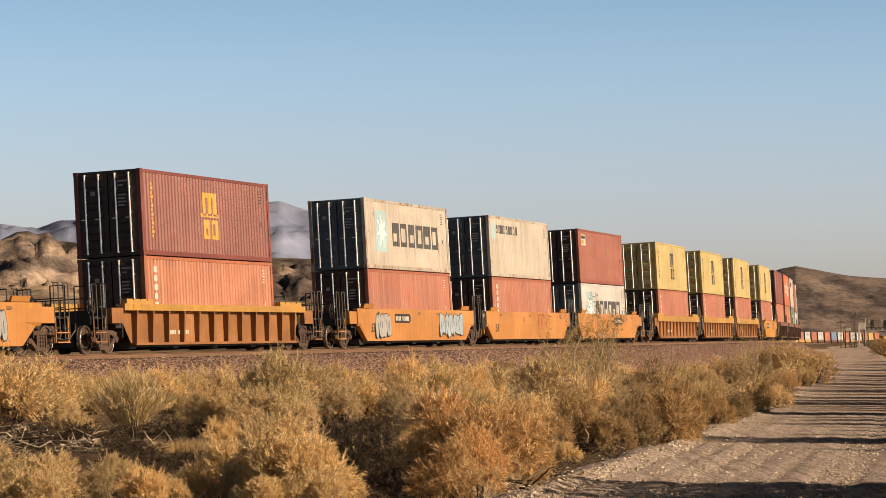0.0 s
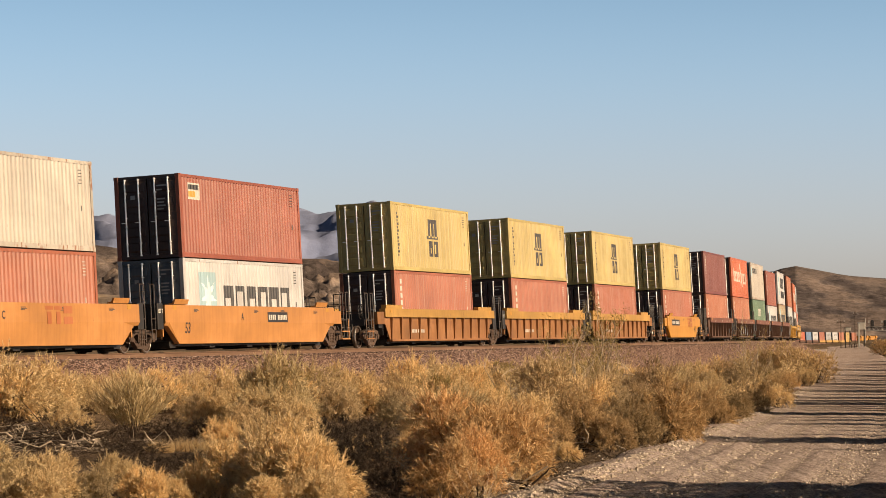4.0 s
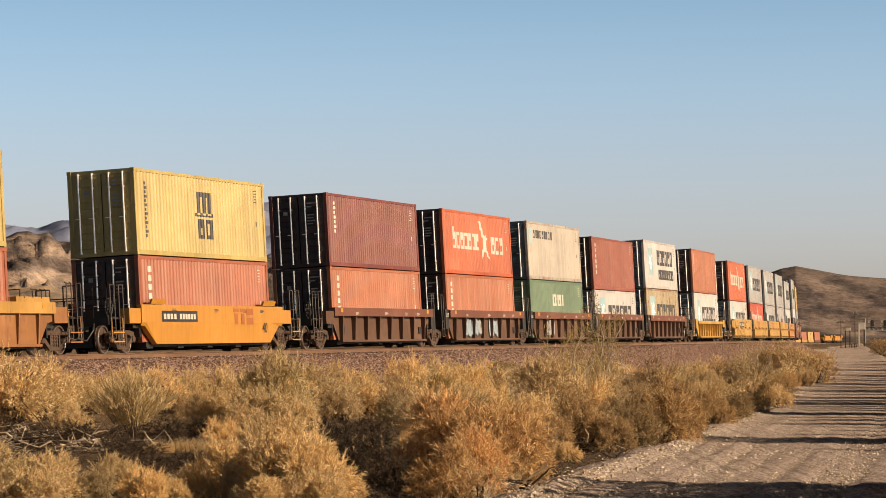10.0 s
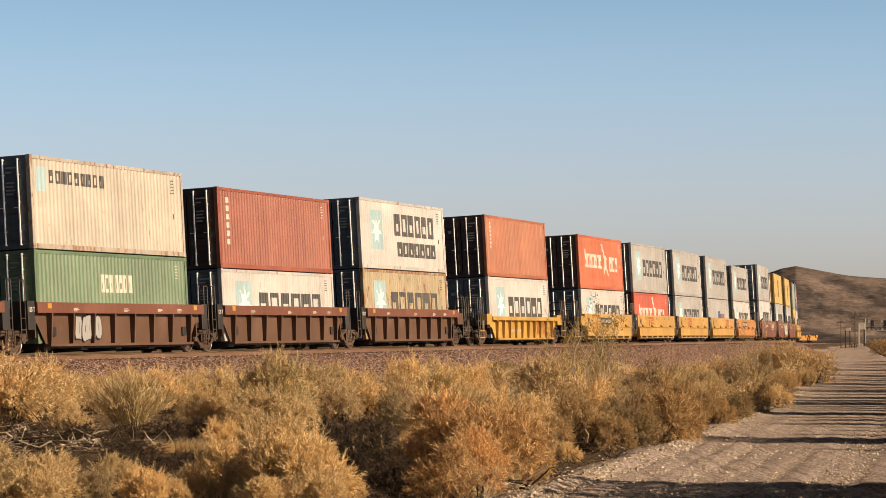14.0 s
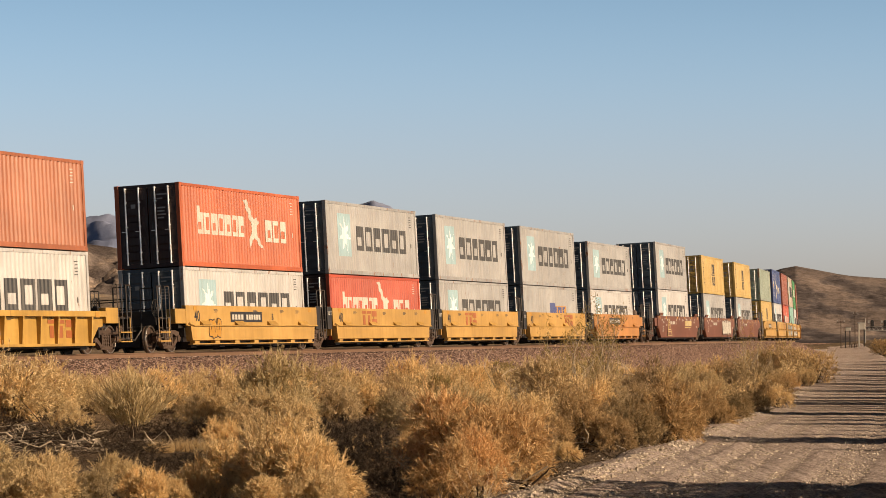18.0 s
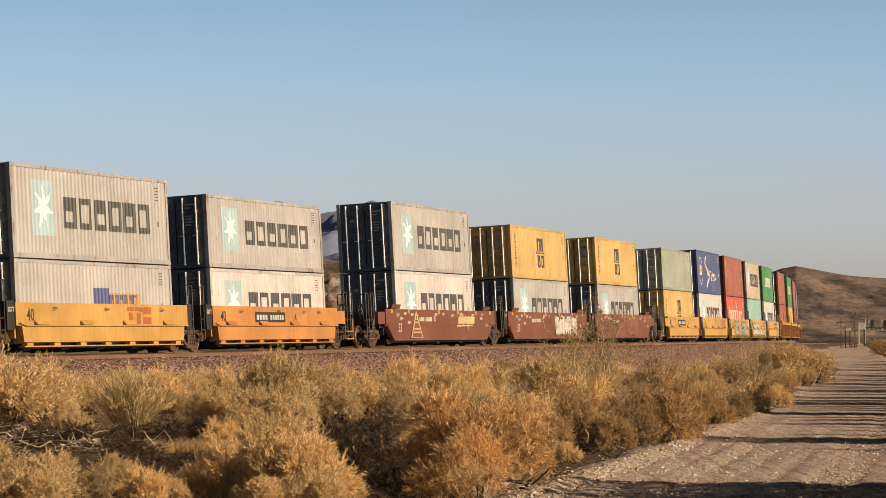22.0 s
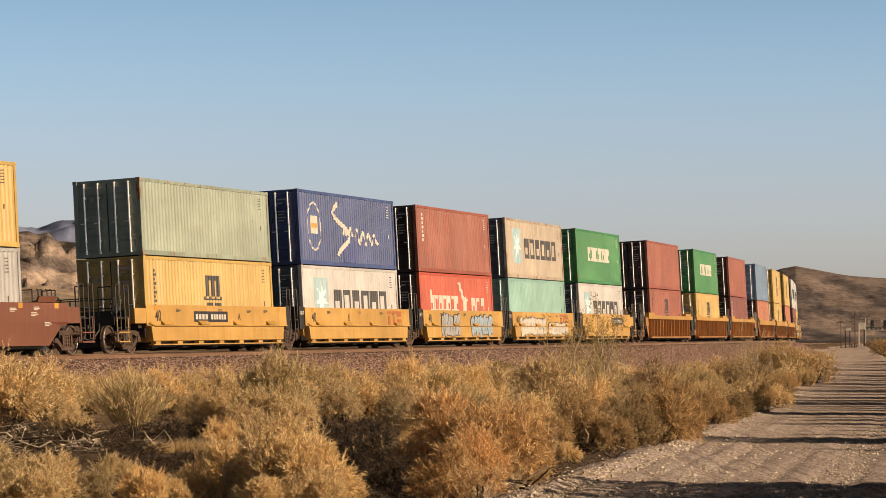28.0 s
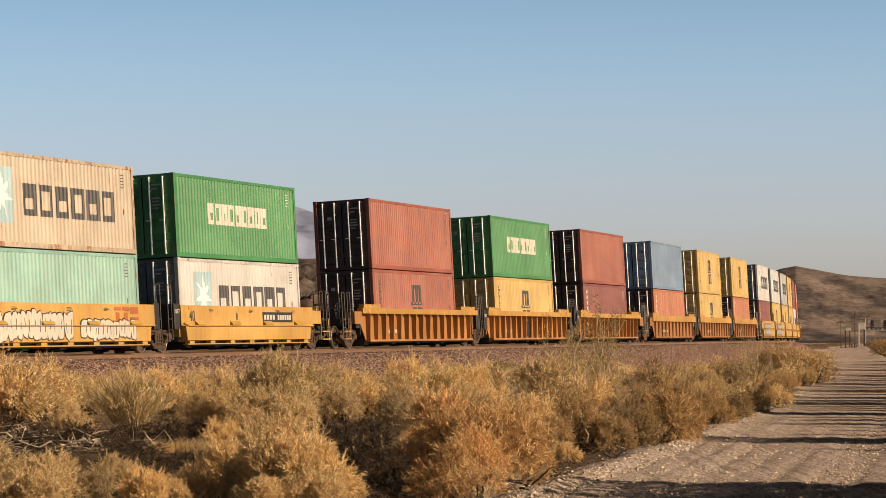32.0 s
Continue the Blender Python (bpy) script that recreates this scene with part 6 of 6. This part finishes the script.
# bushes that stand out: kind, metres right, metres ahead, size, height
for row in (("straw", -4.59, 31.8, 0.39, 1.15), ("straw", -4.17, 31.6, 0.41, 1.15), ("straw", -4.17, 30.3, 0.35, 0.97), ("olive", -3.72, 31.8, 0.26, 1.08), ("straw", -3.83, 35.1, 0.29, 1.15),
            ("straw", -3.2, 32.1, 0.27, 1.15), ("straw", -2.95, 32.6, 0.23, 1.15), ("straw", -2.71, 33.1, 0.28, 1.15), ("straw", -2.49, 34.8, 0.45, 1.15), ("straw", -2.15, 33.6, 0.39, 1.15),
            ("straw", -1.77, 33.1, 0.58, 1.15), ("straw", -1.47, 32.6, 0.53, 1.15), ("straw", -1.84, 31.1, 0.36, 0.88), ("grass", -1.45, 32.3, 0.17, 2.3), ("grass", -1.27, 32.6, 0.15, 2.9), ("grass", -1.62, 32.7, 0.14, 2.0), ("grass", -1.16, 32.0, 0.14, 2.2),
            ("straw", -1.31, 31.1, 0.27, 1.15), ("thin", -1.09, 42.3, 0.34, 1.15), ("straw", -1.08, 33.3, 0.21, 1.15), ("thin", -0.15, 33.6, 0.23, 1.15), ("rust", 0.55, 37.6, 0.74, 1.15),
            ("rust", 0.12, 38.1, 0.66, 1.15), ("rust", 0.8, 38.3, 0.54, 1.15), ("rust", 0.37, 34.6, 0.44, 1.15), ("rust", 0.01, 33.3, 0.36, 1.15), ("thin", 0.41, 33.1, 0.42, 0.78),
            ("thin", 0.92, 37.3, 0.36, 0.85), ("straw", -0.23, 49.8, 0.58, 1.15), ("rust", -0.26, 42.3, 0.46, 1.15), ("straw", -3.72, 64.8, 0.72, 0.96), ("straw", -2.89, 60.3, 0.46, 1.1),
            ("olive", -3.97, 58.6, 0.45, 1.12), ("straw", -3.75, 51.1, 0.38, 1.15), ("straw", -5.37, 69.6, 0.61, 1.15), ("olive", -6.49, 76.6, 0.53, 1.12), ("broom", -6.92, 67.1, 0.96, 1.15),
            ("broom", -8.59, 78.6, 0.77, 1.15), ("straw", -9.09, 73.1, 0.47, 1.15), ("straw", -11.29, 82.6, 0.92, 0.98), ("straw", -10.77, 84.9, 0.84, 1.15), ("straw", -11.65, 81.6, 1.17, 1.15),
            ("straw", -11.16, 83.4, 1, 1.15), ("grass", -4.36, 50.8, 0.28, 0.61), ("grass", -4.74, 50.3, 0.28, 0.53), ("grass", -3.94, 49.8, 0.23, 0.89), ("olive", -10.07, 86.9, 0.75, 1.15),
            ("straw", -9.4, 89.1, 0.87, 1.15), ("straw", -8.61, 91.4, 0.91, 1.15), ("straw", -7.93, 93.6, 0.81, 1.15), ("straw", -7.2, 95.6, 0.91, 1.15), ("straw", -6.54, 97.9, 0.8, 1.15),
            ("grey", -5.94, 99.6, 0.66, 1.15), ("green", -5.03, 102.9, 0.63, 1.15), ("straw", -4.34, 104.9, 0.86, 1.15), ("straw", -3.49, 107.6, 0.91, 1.06), ("straw", -2.74, 104.4, 0.69, 1.15),
            ("olive", -1.71, 96.1, 0.68, 1.15), ("olive", -2.4, 88.1, 0.61, 0.91), ("straw", -1.12, 95.9, 0.63, 1.15), ("straw", -0.35, 98.6, 0.8, 1.15), ("olive", -0.57, 61.6, 0.47, 1.13),
            ("olive", -1.03, 65.1, 0.43, 1.08), ("straw", 0.37, 92.6, 0.9, 1.15), ("olive", 1, 94.6, 0.77, 1.15), ("straw", 1.76, 97.4, 0.82, 1.15), ("straw", 0.55, 80.9, 0.69, 1.15),
            ("straw", 1.16, 71.6, 0.49, 1.15), ("olive", 2.57, 96.6, 0.76, 1.15), ("straw", 1.66, 56.3, 0.51, 1.15), ("straw", 1.2, 52.6, 0.43, 1.15), ("olive", 3.74, 98.6, 0.83, 1.01),
            ("straw", 4.43, 94.6, 0.73, 1.01), ("straw", 6.8, 123.9, 0.86, 1.05), ("grey", 1.49, 47.1, 0.34, 1.15), ("brown", 2.32, 50.3, 0.57, 1.15), ("brown", 1.87, 49.3, 0.37, 1.15),
            ("olive", 3.39, 58.3, 0.49, 1.15), ("brown", 2.83, 49.8, 0.4, 1.07), ("straw", 1.86, 45.6, 0.23, 1.12), ("green", 6.31, 102.6, 0.79, 0.77), ("olive", 6.11, 93.6, 0.69, 1.15),
            ("olive", 8.9, 119.1, 0.78, 1.02), ("brown", 4, 59.6, 0.55, 1.15), ("brown", 3.35, 51.6, 0.48, 1.15), ("brown", 4.02, 53.1, 0.71, 1.15), ("brown", 4.51, 55.8, 0.3, 1.15),
            ("olive", 6.09, 85.9, 0.62, 1.15), ("brown", 5.83, 65.6, 0.61, 0.99), ("olive", 8.04, 91.4, 0.74, 1.06), ("brown", 6.95, 71.4, 0.55, 0.94), ("olive", 10.99, 106.6, 0.94, 1.03),
            ("brown", 9.94, 90.6, 0.63, 1.15), ("straw", 9.69, 86.9, 0.47, 1.15), ("olive", 11.66, 122.1, 0.94, 1.05), ("brown", 8.3, 79.1, 0.46, 1.07), ("tumble", 14.74, 127.6, 0.49, 1.15),
            ("olive", 18.68, 159.4, 1.35, 1.08), ("olive", 17.95, 160.9, 1.13, 1.15), ("olive", 17.91, 144.6, 1.01, 1.15), ("straw", 16.26, 134.4, 0.57, 1.14), ("olive", 17.09, 161.4, 1.06, 1.11),
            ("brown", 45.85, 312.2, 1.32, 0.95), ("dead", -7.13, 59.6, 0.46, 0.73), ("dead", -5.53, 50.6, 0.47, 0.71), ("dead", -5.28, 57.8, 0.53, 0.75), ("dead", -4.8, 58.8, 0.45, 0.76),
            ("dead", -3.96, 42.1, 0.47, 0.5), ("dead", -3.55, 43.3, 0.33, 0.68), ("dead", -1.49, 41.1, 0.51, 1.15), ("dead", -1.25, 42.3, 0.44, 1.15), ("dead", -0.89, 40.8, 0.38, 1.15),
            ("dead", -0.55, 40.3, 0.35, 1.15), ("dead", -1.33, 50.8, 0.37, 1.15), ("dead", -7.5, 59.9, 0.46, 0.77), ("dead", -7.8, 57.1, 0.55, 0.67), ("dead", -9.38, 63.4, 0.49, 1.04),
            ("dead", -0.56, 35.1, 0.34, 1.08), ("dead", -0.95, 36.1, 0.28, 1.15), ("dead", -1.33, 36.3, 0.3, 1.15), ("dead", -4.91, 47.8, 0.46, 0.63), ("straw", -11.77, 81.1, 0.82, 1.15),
            ("straw", -10.91, 83.9, 0.66, 1.15), ("straw", -10.31, 86.1, 0.7, 1.15), ("straw", -9, 90.1, 0.71, 1.15), ("olive", -8.35, 92.4, 0.65, 1.15), ("straw", -7.67, 93.6, 0.61, 1.15),
            ("straw", -6.45, 91.4, 0.66, 1.15), ("olive", -5.49, 88.4, 0.58, 1.02), ("grey", -3.67, 86.9, 0.6, 0.97), ("straw", -3.03, 87.4, 0.71, 1.15), ("olive", -3.03, 84.9, 0.49, 0.98),
            ("straw", -4.59, 92.1, 0.59, 1.15), ("straw", -2.05, 87.6, 0.61, 1.07), ("straw", -1.33, 83.6, 0.58, 1.06)):
    bush(*row)

rnd = random.Random(77)
count = 0
for _ in range(9000):
    y = 66 + 60 * rnd.random()
    x = y * rnd.uniform(-0.165, 0.14)
    if x > float(road_edge(y)) - 1.2:
        continue
    i = int(np.argmin((_tx - x) ** 2 + (_ty - y) ** 2))
    off = math.hypot(_tx[i] - x, _ty[i] - y)
    if off < 4.6:
        continue
    q = x / y
    hollow = (-0.150 < q < -0.060 and y < 92) or (-0.040 < q < -0.008 and y < 80) or (0.045 < q < 0.062 and 74 < y < 98)
    if hollow:
        continue
    size = rnd.uniform(0.4, 0.85)
    if any((px - x) ** 2 + (py - y) ** 2 < (0.8 * (size + ps)) ** 2 for px, py, ps in placed):
        continue
    kind = rnd.choices(["straw", "olive", "broom", "green", "grey", "thin"], [6, 3, 1.5, 0.8, 0.7, 0.8])[0]
    bush(kind, x, y, size, rnd.uniform(0.9, 1.5), rnd)
    count += 1
    if count >= 130:
        break


def joined_scrub(name, spots, label, seed, mat, tall=1.1, n=500, k2=1.4):
    """Far scrub, too many to count, as one mass of blades."""
    rng = np.random.default_rng(seed)
    Vs, Fs, o = [], [], 0
    for x, y, z, k in spots:
        a, r = rng.uniform(0, 2 * math.pi, n), np.sqrt(rng.uniform(0.02, 1, n))
        P = np.stack([x + k * r * np.cos(a), y + k * r * np.sin(a), z + k * tall * (1 - 0.6 * r ** 2) * rng.uniform(0.05, 1.0, n)], 1)
        D = rng.normal(0, 0.6, (n, 3)) + np.array([0, 0, 0.6])
        D /= np.linalg.norm(D, axis=1)[:, None]
        V, Fc = slivers(P, D, k * k2 * rng.uniform(0.10, 0.24, n), k * k2 * rng.uniform(0.02, 0.045, n), rng)
        Vs.append(V)
        Fs.append(Fc + o)
        o += len(V)
    ob = part(name, quick_mesh(name, np.concatenate(Vs), np.concatenate(Fs)), mat)
    return tagged(ob, label, "scrub", kind="stuff")


for seed, mat, label in ((1, LEAF["straw"], "straw-coloured scrub along the road and track"), (2, LEAF["olive"], "olive-brown scrub along the road and track")):
    rnd = random.Random(seed)
    spots = []
    while len(spots) < 160:
        y = rnd.uniform(100, 420)
        x = rnd.uniform(float(road_edge(y)) - 16 - (y - 100) * 0.02, float(road_edge(y)) - 0.8) if rnd.random() < 0.6 else float(road_edge(y)) + rnd.uniform(7.5, 40)
        i = int(np.argmin((_tx - x) ** 2 + (_ty - y) ** 2))
        if math.hypot(_tx[i] - x, _ty[i] - y) < 6.5 or x > y * 0.3 or y > 330 and x < float(road_edge(y)):
            continue
        spots.append((x, y, gz(x, y), rnd.uniform(0.5, 1.1)))
    joined_scrub("roadside_scrub", spots, label, seed, mat)


def litter():
    """Dry stalks and fallen twigs on the ground between the bushes."""
    rng = np.random.default_rng(21)
    n = 42000
    y = 30 + 60 * rng.uniform(0, 1, n) ** 1.3
    x = y * rng.uniform(-0.165, 0.16, n)
    keep = x < road_edge(y) - 0.2
    x, y = x[keep], y[keep]
    P = np.stack([x, y, ground_z(x, y)], 1)
    n = len(P)
    D = rng.normal(0, 1, (n, 3)) * np.array([1, 1, 0.35]) + np.array([0, 0, 0.35])
    D /= np.linalg.norm(D, axis=1)[:, None]
    V, Fc = slivers(P, D, rng.uniform(0.08, 0.42, n), rng.uniform(0.006, 0.016, n), rng)
    tagged(part("ground_litter", quick_mesh("ground_litter", V, Fc), TWIG), "dry stalks and fallen twigs on the ground", "litter", kind="stuff")


litter()


def dead_branches(x, y, n, spread, label, seed, lift=0.5, reach=1.5):
    """A heap of bleached, bare branches."""
    rng = random.Random(seed)
    ob = thing("dead_branch_heap", label, "dead branches", "dead brush among the scrub")
    ob.matrix_basis = Matrix.Translation((x, y, gz(x, y)))
    for i in range(n):
        a, l = rng.uniform(0, 6.28), reach * rng.uniform(0.25, 1.0)
        p = Vector((rng.gauss(0, spread), rng.gauss(0, spread * 0.5), 0))
        p.z = rng.uniform(0.02, lift) * math.exp(-(p.x / (1.6 * spread)) ** 2)
        d = Vector((math.cos(a), math.sin(a) * 0.6, rng.uniform(-0.5, 0.5)))
        q = p + d * l * 0.5 + Vector((rng.gauss(0, 0.08), 0, rng.gauss(0, 0.06)))
        e = q + d * l * 0.5 + Vector((rng.gauss(0, 0.12), 0, rng.gauss(0.03, 0.1)))
        p.z, q.z, e.z = max(p.z, 0.02), max(q.z, 0.03), max(e.z, 0.03)
        k = rng.uniform(0.6, 1.2)
        part("branch", Shape().tube([p, q, e], [0.016 * k, 0.011 * k, 0.004 * k], 5), PALE_TWIG if i % 3 != 1 else TWIG, ob)


dead_branches(-7.9, 57.0, 130, 0.55, "heap of bleached dead branches on the ground", 3, 0.55, 0.8)
dead_branches(-6.6, 55.5, 60, 0.5, "scattered bleached dead branches on the ground", 4, 0.25, 0.8)
dead_branches(-5.2, 51.5, 34, 0.45, "scattered bleached dead branches on the ground", 5, 0.2, 0.7)
dead_branches(0.3, 35.2, 60, 0.45, "tangle of bleached twigs below the rusty bush", 8, 0.35, 0.8)
dead_branches(2.2, 50.0, 30, 0.5, "scattered dead twigs below a round bush", 9, 0.3, 0.8)


def creosote_bush(x, y, seed, limbs, R, H, label, leafy=1.0):
    """An open shrub of long crooked limbs, with thin leaves at their ends."""
    rng = np.random.default_rng(seed)
    ob = thing("creosote_bush", label, "bush", "open shrubs by the track")
    ob.matrix_basis = Matrix.Translation((x, y, gz(x, y)))
    P, D = [], []
    for i in range(limbs):
        a = rng.uniform(0, 2 * math.pi)
        o, t = R * rng.uniform(0.35, 1.0), H * rng.uniform(0.5, 1.0)
        pts = [np.array([0.05 * math.cos(a), 0.05 * math.sin(a), -0.1])]
        for k in (0.3, 0.55, 0.8, 1.0):
            pts.append(np.array([o * k ** 1.3 * math.cos(a), o * k ** 1.3 * math.sin(a), t * k]) + rng.normal(0, 0.07, 3) * R)
        part("limb", Shape().tube(pts, [0.045, 0.036, 0.027, 0.017, 0.006], 5), PALE_TWIG, ob)
        for j in range(6):
            b = pts[2 + j % 3]
            e = b + rng.normal(0, 0.22, 3) * R + np.array([0, 0, 0.22 * H])
            n = int(34 * leafy)
            u = rng.uniform(0.2, 1.1, n)[:, None]
            P.append(b + (e - b) * u + rng.normal(0, 0.07, (n, 3)))
            d = rng.normal(0, 0.6, (n, 3)) + np.array([0, 0, 0.7])
            D.append(d / np.linalg.norm(d, axis=1)[:, None])
            if j < 3:
                part("twig", Shape().tube([b, (b + e) / 2 + rng.normal(0, 0.03, 3), e], [0.012, 0.008, 0.003], 4), PALE_TWIG, ob)
    P, D = np.concatenate(P), np.concatenate(D)
    V, Fc = slivers(P, D, rng.uniform(0.06, 0.14, len(P)), rng.uniform(0.012, 0.024, len(P)), rng)
    part("foliage", quick_mesh("foliage", V, Fc), LEAF["green"], ob)


creosote_bush(3.55, 86.0, 31, 9, 1.15, 2.5, "open creosote shrub with long pale crooked limbs", 1.1)
creosote_bush(4.6, 88.0, 32, 9, 1.2, 2.7, "open creosote shrub with long pale crooked limbs", 1.2)
creosote_bush(2.9, 83.0, 33, 11, 2.1, 1.15, "low sprawling creosote shrub with bare pale limbs", 0.15)
creosote_bush(4.4, 84.5, 35, 10, 1.9, 1.3, "low sprawling creosote shrub with bare pale limbs", 0.15)
creosote_bush(12.4, 121.0, 34, 10, 1.3, 2.5, "open creosote shrub with thin green tips", 0.5)


# thickets added out of view on the far verge shade the road in bands: start and end of each, metres ahead
rnd = random.Random(5)
spots = []
for y0, y1, h in ((28, 35.6, 2.3), (48.6, 49.4, 1.4), (52.4, 55.6, 2.3), (57.5, 58.3, 1.6), (60.6, 61.6, 1.7), (63.4, 64.2, 1.7), (66, 67.4, 2.0), (70, 71.2, 1.9), (73, 74, 2.0), (76.5, 79.5, 3.1), (82, 83.4, 2.1), (85, 86.4, 2.0), (88, 89.4, 2.3),
                  (91, 95.5, 2.7), (97.5, 100.5, 2.5), (103, 107, 2.5), (112, 114, 2.4), (118, 124, 2.7), (126.5, 128.5, 2.3), (131, 134, 2.6), (138, 143, 2.6), (147, 149, 2.3), (152, 156, 2.6), (160, 162, 2.3), (166, 172, 2.6), (178, 180, 2.3), (188, 194, 2.6), (204, 208, 2.4), (216, 222, 2.6), (238, 243, 2.4), (276, 282, 2.4)):
    q = y0 + 0.4
    while q < y1:
        x = max(float(road_edge(q)) + 5.4, q * 0.1485 + 1.2) + rnd.uniform(0, 0.8)
        spots.append((x, q, gz(x, q), 0.6 * h / 2.5))
        q += 0.65 if y0 < 100 else 1.1
joined_scrub("verge_scrub", spots, "tall thin scrub added out of view to shade the road", 4, LEAF["olive"], 4.8, 800, 3.6)


def road_stones():
    rng = np.random.default_rng(33)
    n = 44000
    y = 31 + 95 * rng.uniform(0, 1, n) ** 2.0
    e = road_edge(y)
    bank = rng.uniform(0, 1, n) < 0.3
    x = e + np.where(bank, rng.normal(0.35, 0.3, n), rng.uniform(0, 5, n))
    P = np.stack([x, y, ground_z(x, y) + 0.045 + 0.06 * np.exp(-((x - e - 0.22) / 0.2) ** 2)], 1)
    stones("road_stones", P, np.clip(rng.exponential(0.006, n) + 0.007, 0, 0.045) * np.where(bank, 1.3, 1.0), ROAD_STONE, "loose pale stones on the gravel road", "gravel")


road_stones()


# ---- what moves ----
def motions():
    """The whole train comes down the line at a steady speed; its wheels roll."""
    for ob, mid, z, near in RIDERS:
        step = 1.0 if near else 4.0
        rows = []
        for k in range(int(32 / step) + 1):
            t = k * step
            rows.append((t, rail_pose(mid - SPEED * (t - 6) + 0.0017 * (t - 6) ** 2 / 2) @ Matrix.Translation((0, 0, z))))
        walk(ob, rows)
    rate = SPEED / 0.457
    for k, wheels in WHEELS.items():
        rows = [(i / FPS, Matrix.Translation((0, 0.89 * k, 0.457)) @ Matrix.Rotation(rate * i / FPS, 4, "X")) for i in range(32 * FPS + 1)]
        walk(wheels[0], rows)
        keys = wheels[0].animation_data
        for w in wheels[1:]:
            w.rotation_mode = "QUATERNION"
            w.animation_data_create().action = keys.action
            w.animation_data.action_slot = keys.action_slot


motions()
